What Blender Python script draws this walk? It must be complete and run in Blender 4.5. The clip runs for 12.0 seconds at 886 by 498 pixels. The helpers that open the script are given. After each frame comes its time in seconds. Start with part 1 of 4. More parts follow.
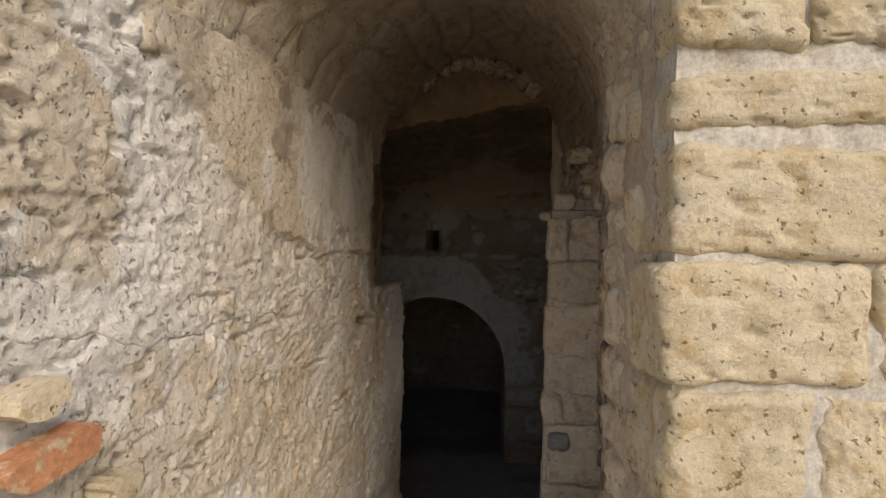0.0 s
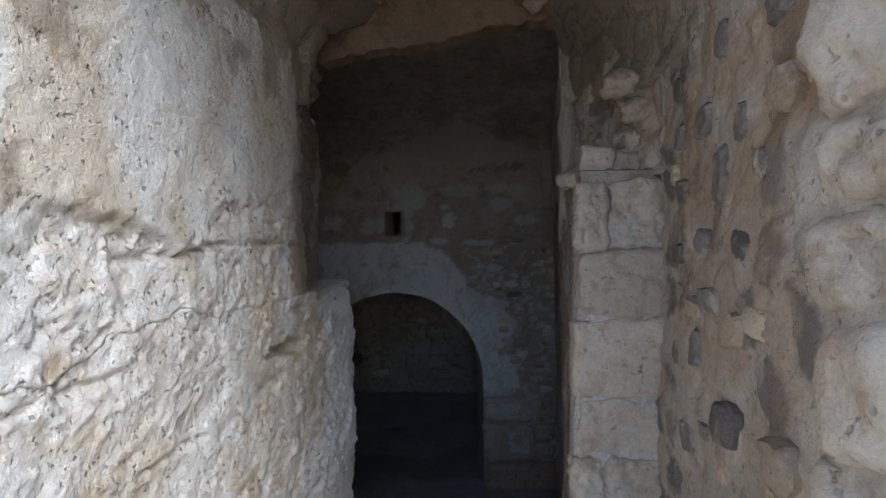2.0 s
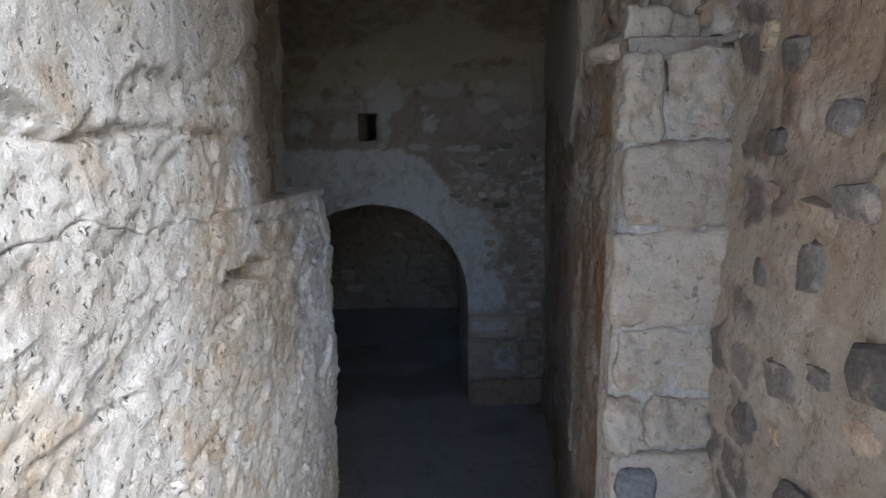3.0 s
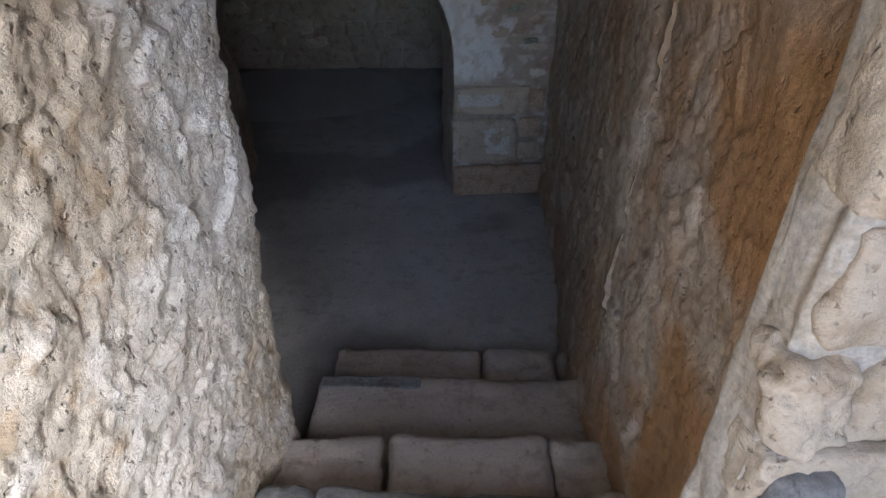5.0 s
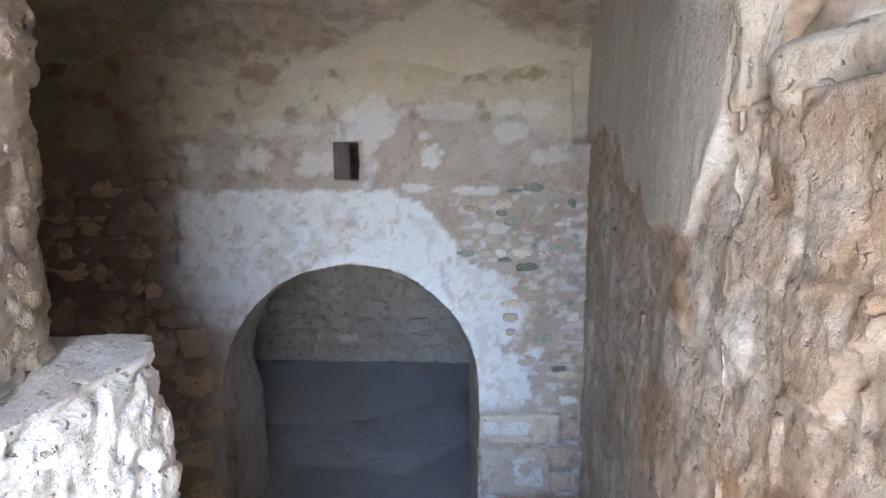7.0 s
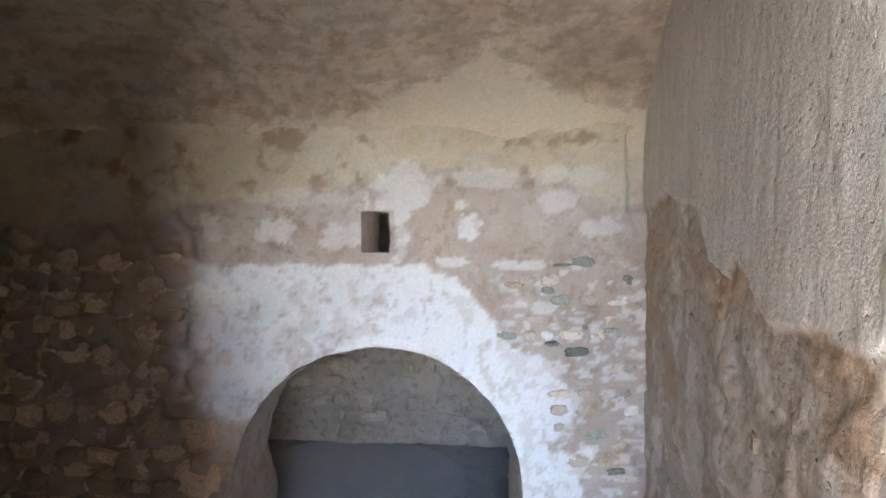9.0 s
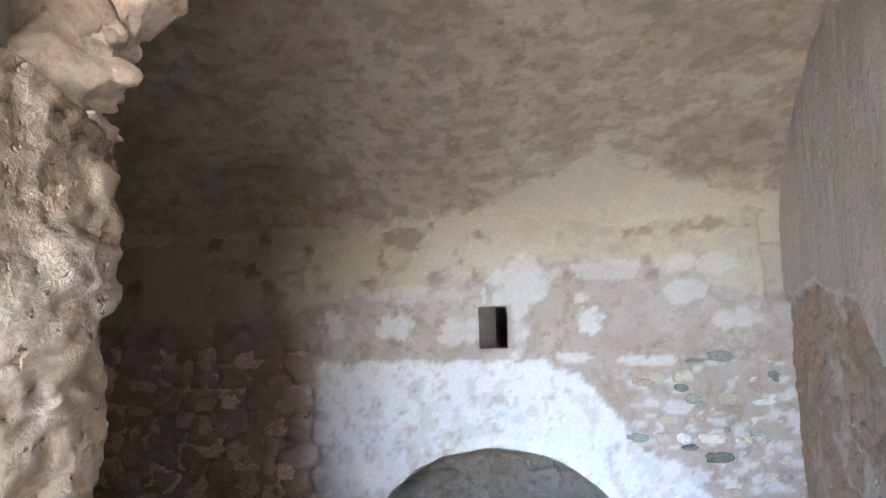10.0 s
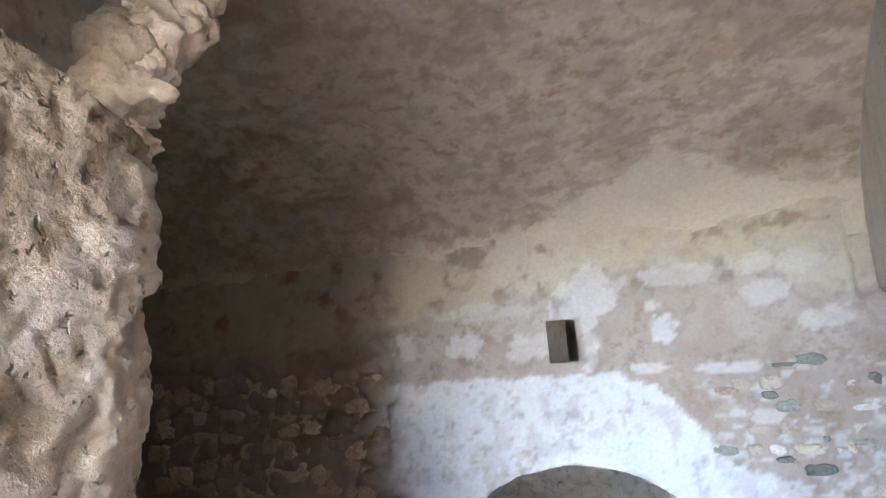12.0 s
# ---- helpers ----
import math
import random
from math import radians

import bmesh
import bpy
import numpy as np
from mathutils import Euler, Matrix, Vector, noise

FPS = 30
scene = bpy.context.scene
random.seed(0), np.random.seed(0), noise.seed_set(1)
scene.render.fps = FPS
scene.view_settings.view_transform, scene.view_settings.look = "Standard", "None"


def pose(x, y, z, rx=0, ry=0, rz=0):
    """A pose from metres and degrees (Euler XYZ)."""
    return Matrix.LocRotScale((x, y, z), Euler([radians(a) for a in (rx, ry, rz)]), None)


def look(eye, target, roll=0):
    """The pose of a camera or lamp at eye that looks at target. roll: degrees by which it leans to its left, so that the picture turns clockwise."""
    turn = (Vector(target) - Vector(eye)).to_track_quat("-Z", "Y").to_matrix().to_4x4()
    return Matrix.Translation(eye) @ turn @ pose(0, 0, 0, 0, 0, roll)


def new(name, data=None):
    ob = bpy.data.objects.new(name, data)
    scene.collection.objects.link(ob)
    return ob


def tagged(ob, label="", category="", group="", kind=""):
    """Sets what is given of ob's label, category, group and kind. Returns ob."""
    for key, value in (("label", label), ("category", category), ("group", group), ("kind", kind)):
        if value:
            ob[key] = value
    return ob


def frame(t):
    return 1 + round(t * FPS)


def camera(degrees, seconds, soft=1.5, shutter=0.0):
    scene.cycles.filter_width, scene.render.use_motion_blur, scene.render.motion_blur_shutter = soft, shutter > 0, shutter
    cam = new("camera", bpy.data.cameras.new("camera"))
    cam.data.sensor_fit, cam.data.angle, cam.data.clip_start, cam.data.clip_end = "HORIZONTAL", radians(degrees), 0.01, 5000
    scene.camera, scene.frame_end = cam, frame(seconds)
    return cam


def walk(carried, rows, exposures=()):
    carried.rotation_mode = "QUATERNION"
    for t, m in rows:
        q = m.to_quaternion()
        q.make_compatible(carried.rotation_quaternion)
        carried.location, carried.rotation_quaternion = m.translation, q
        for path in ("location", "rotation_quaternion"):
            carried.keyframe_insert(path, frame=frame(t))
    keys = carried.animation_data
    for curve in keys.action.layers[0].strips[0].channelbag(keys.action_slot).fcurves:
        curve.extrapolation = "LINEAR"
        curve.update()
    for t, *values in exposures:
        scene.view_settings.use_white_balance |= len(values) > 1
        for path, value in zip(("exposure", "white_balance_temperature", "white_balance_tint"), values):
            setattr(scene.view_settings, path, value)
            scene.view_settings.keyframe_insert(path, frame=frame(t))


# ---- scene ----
cam = camera(74.3, 12.0)
PATH = [
    (0, (0.011, 0.066, 1.601), (-0.086, 2.064, 1.601), 0.4),
    (0.5, (-0.04, 0.387, 1.573), (-0.127, 2.385, 1.567), 0.5),
    (1, (-0.105, 0.734, 1.598), (-0.135, 2.734, 1.586), 0.3),
    (1.5, (-0.071, 1.11, 1.565), (-0.049, 3.11, 1.551), -0.3),
    (2, (-0.079, 1.418, 1.601), (-0.042, 3.417, 1.548), -0.6),
    (2.5, (-0.161, 1.721, 1.592), (-0.073, 3.717, 1.491), -0.4),
    (3, (-0.18, 1.925, 1.529), (-0.046, 3.89, 1.182), -0.8),
    (3.5, (-0.116, 2.242, 1.419), (0.01, 4.065, 0.606), -1.8),
    (5.5, (-0.111, 3.256, 1.337), (0.075, 4.906, 0.222), 0.5),
    (6, (-0.008, 3.379, 1.527), (0.151, 5.206, 0.727), 0.2),
    (6.5, (0.015, 3.427, 1.661), (0.127, 5.37, 1.198), -0.1),
    (7, (0.014, 3.475, 1.736), (0.094, 5.449, 1.425), -0.0),
    (9, (-0.045, 3.921, 1.775), (-0.055, 5.919, 1.682), 0.0),
    (9.5, (-0.111, 3.944, 1.838), (-0.204, 5.942, 1.842), -0.1),
    (10, (-0.119, 3.934, 1.867), (-0.48, 5.893, 2.052), -1.4),
    (10.5, (-0.052, 3.886, 1.854), (-0.585, 5.789, 2.155), -3.4),
    (11, (-0.024, 3.895, 1.804), (-0.614, 5.774, 2.147), -4.2),
    (11.5, (-0.015, 3.909, 1.786), (-0.621, 5.783, 2.135), -4.7),
    (12, (0.0, 3.927, 1.762), (-0.62, 5.803, 2.074), -4.3),
]
EXPOSURES = [(0.0, 0.30, 7700, 13), (1.0, 0.30, 9000, 13), (1.6, 0.58, 8700, 13), (2.0, 1.24, 5400, 9), (2.5, 1.45, 5400, 10), (3.5, 1.95, 5400, 10), (5.5, 3.12, 5900, 13), (6.0, 3.78, 5700, 13), (6.5, 4.22, 5650, 13), (7.0, 4.82, 5450, 12), (9.0, 5.3, 5750, 14), (9.5, 5.58, 5500, 13), (10.5, 5.56, 5300, 12), (12.0, 5.58, 5300, 12)]
walk(cam, [(t, look(eye, target, roll)) for t, eye, target, roll in PATH], EXPOSURES)

# ---- daylight: soft sky over the entrance ----
world = bpy.data.worlds.new("sky")
scene.world = world
world.use_nodes = True
sky = world.node_tree.nodes.new("ShaderNodeTexSky")
sky.sky_type, sky.sun_disc = "NISHITA", False
sky.sun_elevation, sky.sun_rotation = radians(36.3), radians(149)
world.node_tree.links.new(sky.outputs[0], world.node_tree.nodes["Background"].inputs[0])
world.node_tree.nodes["Background"].inputs[1].default_value = 0.15
sun = new("sun", bpy.data.lights.new("sun", "SUN"))
sun.data.energy, sun.data.angle, sun.data.color = 1.5, radians(28), (1.0, 0.95, 0.88)
sun.matrix_world = look((0, 0, 0), (-0.46, 0.77, -0.66))


# ---- numeric helpers ----
def lattice(i, seed):
    h = (i[..., 0] * 374761393 + i[..., 1] * 668265263 + i[..., 2] * 2147483647 + seed * 1274126177) & 0xFFFFFFFF
    h = ((h ^ (h >> 13)) * 1274126177) & 0xFFFFFFFF
    h = ((h ^ (h >> 16)) * 2246822519) & 0xFFFFFFFF
    return ((h ^ (h >> 15)) & 0xFFFFFF) / float(0xFFFFFF)


def value_noise(p, seed=0):
    """Smooth noise from 0 to 1 at the rows of p."""
    base = np.floor(p).astype(np.int64)
    f = p - base
    u = f * f * (3 - 2 * f)
    total = np.zeros(p.shape[:-1])
    for dx in (0, 1):
        for dy in (0, 1):
            for dz in (0, 1):
                w = (u[..., 0] if dx else 1 - u[..., 0]) * (u[..., 1] if dy else 1 - u[..., 1]) * (u[..., 2] if dz else 1 - u[..., 2])
                total += w * lattice(base + np.array((dx, dy, dz)), seed)
    return total


def fbm(p, scale, octaves=4, seed=0, gain=0.5):
    """Layered noise, about -1 to 1."""
    q, amp, total, norm = np.asarray(p, float) * scale, 1.0, 0.0, 0.0
    for k in range(octaves):
        total = total + amp * (value_noise(q + 17.3 * k, seed + k) * 2 - 1)
        norm += amp
        q, amp = q * 2.03, amp * gain
    return total / norm * 1.6


def cells(u, v, seed=0):
    """Irregular cells on a plane: distance to the border, and a random number for each cell."""
    bu, bv = np.floor(u).astype(np.int64), np.floor(v).astype(np.int64)
    f1, f2, ident = np.full(u.shape, 9.0), np.full(u.shape, 9.0), np.zeros(u.shape)
    for du in (-1, 0, 1):
        for dv in (-1, 0, 1):
            key = np.stack((bu + du, bv + dv, np.zeros_like(bu)), -1)
            cu, cv = bu + du + 0.15 + 0.7 * lattice(key, seed), bv + dv + 0.15 + 0.7 * lattice(key, seed + 5)
            d = np.hypot(u - cu, v - cv)
            near = d < f1
            f2 = np.where(near, f1, np.minimum(f2, d))
            ident = np.where(near, lattice(key, seed + 9), ident)
            f1 = np.where(near, d, f1)
    return f2 - f1, ident


def facets(u, v, seed=0, tilt=1.0):
    """Broken facets: every irregular cell is a small plane with its own height and slope, about -0.8 to 0.8."""
    bu, bv = np.floor(u).astype(np.int64), np.floor(v).astype(np.int64)
    best, height = np.full(u.shape, 9.0), np.zeros(u.shape)
    for du in (-1, 0, 1):
        for dv in (-1, 0, 1):
            key = np.stack((bu + du, bv + dv, np.zeros_like(bu)), -1)
            ou, ov = u - (bu + du + 0.1 + 0.8 * lattice(key, seed)), v - (bv + dv + 0.1 + 0.8 * lattice(key, seed + 5))
            d = np.hypot(ou, ov)
            plane = lattice(key, seed + 9) - 0.5 + tilt * ((lattice(key, seed + 13) - 0.5) * 2 * ou + (lattice(key, seed + 17) - 0.5) * 2 * ov)
            near = d < best
            height, best = np.where(near, plane, height), np.where(near, d, best)
    return height


def chipped(p, u, v, size, seed, aspect=1.3):
    """Facets of about the given number to the metre, with ragged borders."""
    w1, w2 = 0.32 * fbm(p, size * 1.4, 3, seed + 1), 0.32 * fbm(p, size * 1.4, 3, seed + 2)
    return facets(u * size + w1, v * size * aspect + w2, seed)


def ramp(x, a, b):
    t = np.clip((x - a) / (b - a), 0, 1)
    return t * t * (3 - 2 * t)


# ---- materials ----
def stone_material(name, colours, patch=(0.8, 0.78, 0.74), stain_shade=(0.1, 0.09, 0.08), grain=60.0, bump=0.5, rough=0.9, tint=0.0, pits=0.3, large=2.2, relief_size=0.02, speckle=0.75, wet=None, tone=None, chips=0.3, flakes=0.8, grit=0.6):
    """Mineral surface: two tones drifting at two scales, other coats where 'tone' and 'patch' are, stains and painted
    shade in the third layer (its roughness there is 'wet', where given). Pits are coloured darker, as if shaded."""
    mat = bpy.data.materials.new(name)
    mat.use_nodes = True
    nodes, links = mat.node_tree.nodes, mat.node_tree.links
    shader = nodes["Principled BSDF"]

    def node(kind, **values):
        n = nodes.new(kind)
        for k, val in values.items():
            n.inputs[k.replace("_", " ")].default_value = val
        return n

    def mix(a, b, factor):
        m = nodes.new("ShaderNodeMix")
        m.data_type = "RGBA"
        for socket, value in ((m.inputs[6], a), (m.inputs[7], b), (m.inputs[0], factor)):
            if isinstance(value, bpy.types.NodeSocket):
                links.new(value, socket)
            elif isinstance(value, tuple):
                socket.default_value = (*value, 1)
            else:
                socket.default_value = value
        return m.outputs[2]

    def band(source, a, b):
        m = nodes.new("ShaderNodeMapRange")
        m.inputs[1].default_value, m.inputs[2].default_value = a, b
        links.new(source, m.inputs[0])
        return m.outputs[0]

    where = nodes.new("ShaderNodeNewGeometry").outputs["Position"]
    info = nodes.new("ShaderNodeObjectInfo")
    big = node("ShaderNodeTexNoise", Scale=large, Detail=5.0, Roughness=0.6)
    mid = node("ShaderNodeTexNoise", Scale=11.0, Detail=6.0, Roughness=0.65)
    fine = node("ShaderNodeTexNoise", Scale=grain, Detail=5.0, Roughness=0.7)
    crumb = node("ShaderNodeTexNoise", Scale=grain * 0.3, Detail=7.0, Roughness=0.72)
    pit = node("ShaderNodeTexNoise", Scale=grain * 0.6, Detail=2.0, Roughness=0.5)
    for n in (big, mid, fine, crumb, pit):
        links.new(where, n.inputs["Vector"])
    bent = nodes.new("ShaderNodeVectorMath")
    bent.operation = "MULTIPLY_ADD"
    bent.inputs[1].default_value = (0.05, 0.05, 0.05)
    links.new(crumb.outputs["Color"], bent.inputs[0])
    links.new(where, bent.inputs[2])
    chip = node("ShaderNodeTexVoronoi", Scale=grain * 0.45)
    links.new(bent.outputs[0], chip.inputs["Vector"])
    hollow = band(pit.outputs[0], 0.36, 0.29)
    colour = mix(colours[0], colours[1], band(big.outputs[0], 0.36, 0.64))
    colour = mix(colour, colours[2], band(mid.outputs[0], 0.53, 0.61))
    if tint:
        dark = node("ShaderNodeHueSaturation", Saturation=0.9)
        span = nodes.new("ShaderNodeMapRange")
        span.inputs[3].default_value, span.inputs[4].default_value = 1 - tint, 1 + tint
        links.new(info.outputs["Random"], span.inputs[0])
        links.new(span.outputs[0], dark.inputs["Value"])
        links.new(colour, dark.inputs["Color"])
        colour = dark.outputs[0]
    for key, paint in (("tone", tone), ("patch", patch), ("stain_shade", stain_shade)):
        if paint is None:
            continue
        attr = nodes.new("ShaderNodeAttribute")
        attr.attribute_name = key
        colour = mix(colour, paint, attr.outputs["Fac"])
    if wet is not None:
        gloss = nodes.new("ShaderNodeMapRange")
        gloss.inputs[3].default_value, gloss.inputs[4].default_value = rough, wet
        links.new(attr.outputs["Fac"], gloss.inputs[0])
        links.new(gloss.outputs[0], shader.inputs["Roughness"])
    grey = mix((0.72, 0.71, 0.70), (1.22, 1.2, 1.18), band(fine.outputs[0], 0.38, 0.62))
    m = nodes.new("ShaderNodeMix")
    m.data_type, m.blend_type = "RGBA", "MULTIPLY"
    m.inputs[0].default_value = speckle
    links.new(colour, m.inputs[6])
    links.new(grey, m.inputs[7])
    # pits get a darker colour that stands in for shade inside them
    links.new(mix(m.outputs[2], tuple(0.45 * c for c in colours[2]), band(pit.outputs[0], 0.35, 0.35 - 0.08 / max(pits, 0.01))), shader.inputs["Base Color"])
    shader.inputs["Roughness"].default_value = rough
    shader.inputs["Specular IOR Level"].default_value = 0.3 if wet is None else 0.5
    flake = node("ShaderNodeTexNoise", Scale=8.0, Detail=9.0, Roughness=0.62)
    links.new(where, flake.inputs["Vector"])
    layers = nodes.new("ShaderNodeMath")
    layers.operation = "SNAP"
    layers.inputs[1].default_value = 0.06
    links.new(flake.outputs[0], layers.inputs[0])
    height = None
    for source, weight in ((fine.outputs[0], 0.7 * grit), (crumb.outputs[0], 1.6 * grit), (layers.outputs[0], 4.0 * flakes), (chip.outputs["Color"], chips), (hollow, -pits)):
        term = nodes.new("ShaderNodeMath")
        term.operation = "MULTIPLY_ADD"
        links.new(source, term.inputs[0])
        term.inputs[1].default_value = weight
        if height is None:
            term.inputs[2].default_value = 0.0
        else:
            links.new(height.outputs[0], term.inputs[2])
        height = term
    relief = node("ShaderNodeBump", Strength=bump, Distance=relief_size)
    links.new(height.outputs[0], relief.inputs["Height"])
    links.new(relief.outputs[0], shader.inputs["Normal"])
    return mat


PLASTER = stone_material("weathered_plaster", ((0.61, 0.52, 0.40), (0.68, 0.61, 0.51), (0.55, 0.44, 0.31)), patch=(0.82, 0.80, 0.77), stain_shade=(0.24, 0.18, 0.12), bump=1.0, pits=0.6, rough=0.85, speckle=0.28, grain=80, wet=0.2, chips=0.3, flakes=1.0, grit=0.4)
MORTAR = stone_material("mortar", ((0.44, 0.37, 0.29), (0.51, 0.45, 0.38), (0.38, 0.30, 0.22)), patch=(0.73, 0.68, 0.61), stain_shade=(0.42, 0.25, 0.12), bump=0.6, pits=0.4, rough=0.62, speckle=0.35, grain=70, flakes=1.0, grit=0.55, tone=(0.47, 0.37, 0.27))
PASSAGE = stone_material("grey_brown_mortar", ((0.46, 0.40, 0.32), (0.52, 0.46, 0.39), (0.41, 0.33, 0.25)), patch=(0.66, 0.60, 0.52), stain_shade=(0.42, 0.26, 0.13), bump=0.6, pits=0.4, rough=0.75, speckle=0.35, grain=70, flakes=1.0, grit=0.55, tone=(0.21, 0.185, 0.165))
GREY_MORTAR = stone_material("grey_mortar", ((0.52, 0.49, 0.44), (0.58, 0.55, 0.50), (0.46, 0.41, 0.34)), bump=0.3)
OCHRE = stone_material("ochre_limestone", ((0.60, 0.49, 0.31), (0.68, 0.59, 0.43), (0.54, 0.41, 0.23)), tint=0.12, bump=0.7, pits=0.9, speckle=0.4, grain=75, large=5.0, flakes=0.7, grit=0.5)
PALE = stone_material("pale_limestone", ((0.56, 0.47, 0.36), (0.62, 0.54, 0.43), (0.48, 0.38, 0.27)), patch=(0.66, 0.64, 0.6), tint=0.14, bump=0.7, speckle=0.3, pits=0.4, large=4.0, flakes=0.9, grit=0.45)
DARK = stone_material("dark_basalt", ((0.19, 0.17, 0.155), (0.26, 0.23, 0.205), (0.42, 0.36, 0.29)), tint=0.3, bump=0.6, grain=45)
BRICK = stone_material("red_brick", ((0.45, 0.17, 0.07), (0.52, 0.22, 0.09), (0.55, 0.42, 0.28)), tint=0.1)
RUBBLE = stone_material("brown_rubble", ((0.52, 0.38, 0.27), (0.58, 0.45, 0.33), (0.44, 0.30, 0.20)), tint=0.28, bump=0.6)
FARPLASTER = stone_material("chamber_plaster", ((0.38, 0.31, 0.26), (0.43, 0.37, 0.32), (0.34, 0.27, 0.21)), patch=(0.66, 0.665, 0.675), stain_shade=(0.24, 0.16, 0.10), tone=(0.50, 0.44, 0.32), bump=0.4, pits=0.0, grain=45, speckle=0.25, flakes=0.5, grit=0.4)
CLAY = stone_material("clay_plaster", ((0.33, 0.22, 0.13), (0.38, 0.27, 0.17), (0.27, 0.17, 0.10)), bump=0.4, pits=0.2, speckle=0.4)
VAULT = stone_material("vault_plaster", ((0.43, 0.34, 0.245), (0.49, 0.40, 0.30), (0.36, 0.27, 0.18)), patch=(0.55, 0.485, 0.37), stain_shade=(0.29, 0.235, 0.17), bump=0.4, pits=0.0, grain=40, speckle=0.25, flakes=0.8, grit=0.4)
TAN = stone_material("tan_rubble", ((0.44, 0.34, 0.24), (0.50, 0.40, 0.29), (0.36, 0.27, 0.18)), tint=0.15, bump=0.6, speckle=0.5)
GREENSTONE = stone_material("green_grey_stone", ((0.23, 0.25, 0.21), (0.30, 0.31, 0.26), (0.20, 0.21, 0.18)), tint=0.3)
EARTH = stone_material("earth_floor", ((0.42, 0.42, 0.415), (0.48, 0.48, 0.475), (0.38, 0.375, 0.37)), patch=(0.52, 0.53, 0.54), stain_shade=(0.24, 0.235, 0.23), bump=0.25, pits=0.0, grain=50, speckle=0.4)
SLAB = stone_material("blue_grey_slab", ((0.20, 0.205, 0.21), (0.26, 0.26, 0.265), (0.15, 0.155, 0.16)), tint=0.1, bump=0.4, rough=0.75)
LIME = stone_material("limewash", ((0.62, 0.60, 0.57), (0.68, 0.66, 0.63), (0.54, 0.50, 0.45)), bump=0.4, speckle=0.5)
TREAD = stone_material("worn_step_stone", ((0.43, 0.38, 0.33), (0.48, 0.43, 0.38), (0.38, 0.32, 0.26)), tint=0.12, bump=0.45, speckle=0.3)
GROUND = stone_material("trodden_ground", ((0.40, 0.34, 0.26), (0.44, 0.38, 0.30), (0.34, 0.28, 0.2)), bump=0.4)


# ---- mesh helpers ----
def mesh_object(name, verts, faces, mat, parent=None, attrs=None, smooth=True, label=""):
    me = bpy.data.meshes.new(name)
    me.from_pydata([tuple(v) for v in verts], [], faces)
    if smooth is not False:
        me.polygons.foreach_set("use_smooth", [True] * len(me.polygons) if smooth is True else smooth)
    for key, values in (attrs or {}).items():
        layer = me.attributes.new(key, "FLOAT", "POINT")
        layer.data.foreach_set("value", np.asarray(values, np.float32))
    me.materials.append(mat)
    me.update()
    ob = new(name, me)
    if parent is not None:
        ob.parent = parent
    if label:
        tagged(ob, label)
    return ob


def along(line, step):
    """Points at even steps along a plan line, with their outward normals (to the right of the line) and lengths."""
    pts = np.array(line, float)
    seg = np.hypot(*np.diff(pts, axis=0).T)
    s = np.concatenate(([0], np.cumsum(seg)))
    n = max(2, int(s[-1] / step) + 1)
    at = np.linspace(0, s[-1], n)
    xy = np.stack((np.interp(at, s, pts[:, 0]), np.interp(at, s, pts[:, 1])), -1)
    soft = xy.copy()
    for _ in range(3):
        soft[1:-1] = (soft[:-2] + 2 * soft[1:-1] + soft[2:]) / 4
    d = np.gradient(soft, axis=0)
    d /= np.hypot(d[:, 0], d[:, 1])[:, None]
    return soft, np.stack((d[:, 1], -d[:, 0]), -1), at


def grid_faces(nu, nv, start=0):
    i, j = np.meshgrid(np.arange(nu - 1), np.arange(nv - 1), indexing="ij")
    a = (i * nv + j + start).ravel()
    return np.stack((a, a + nv, a + nv + 1, a + 1), -1).tolist()


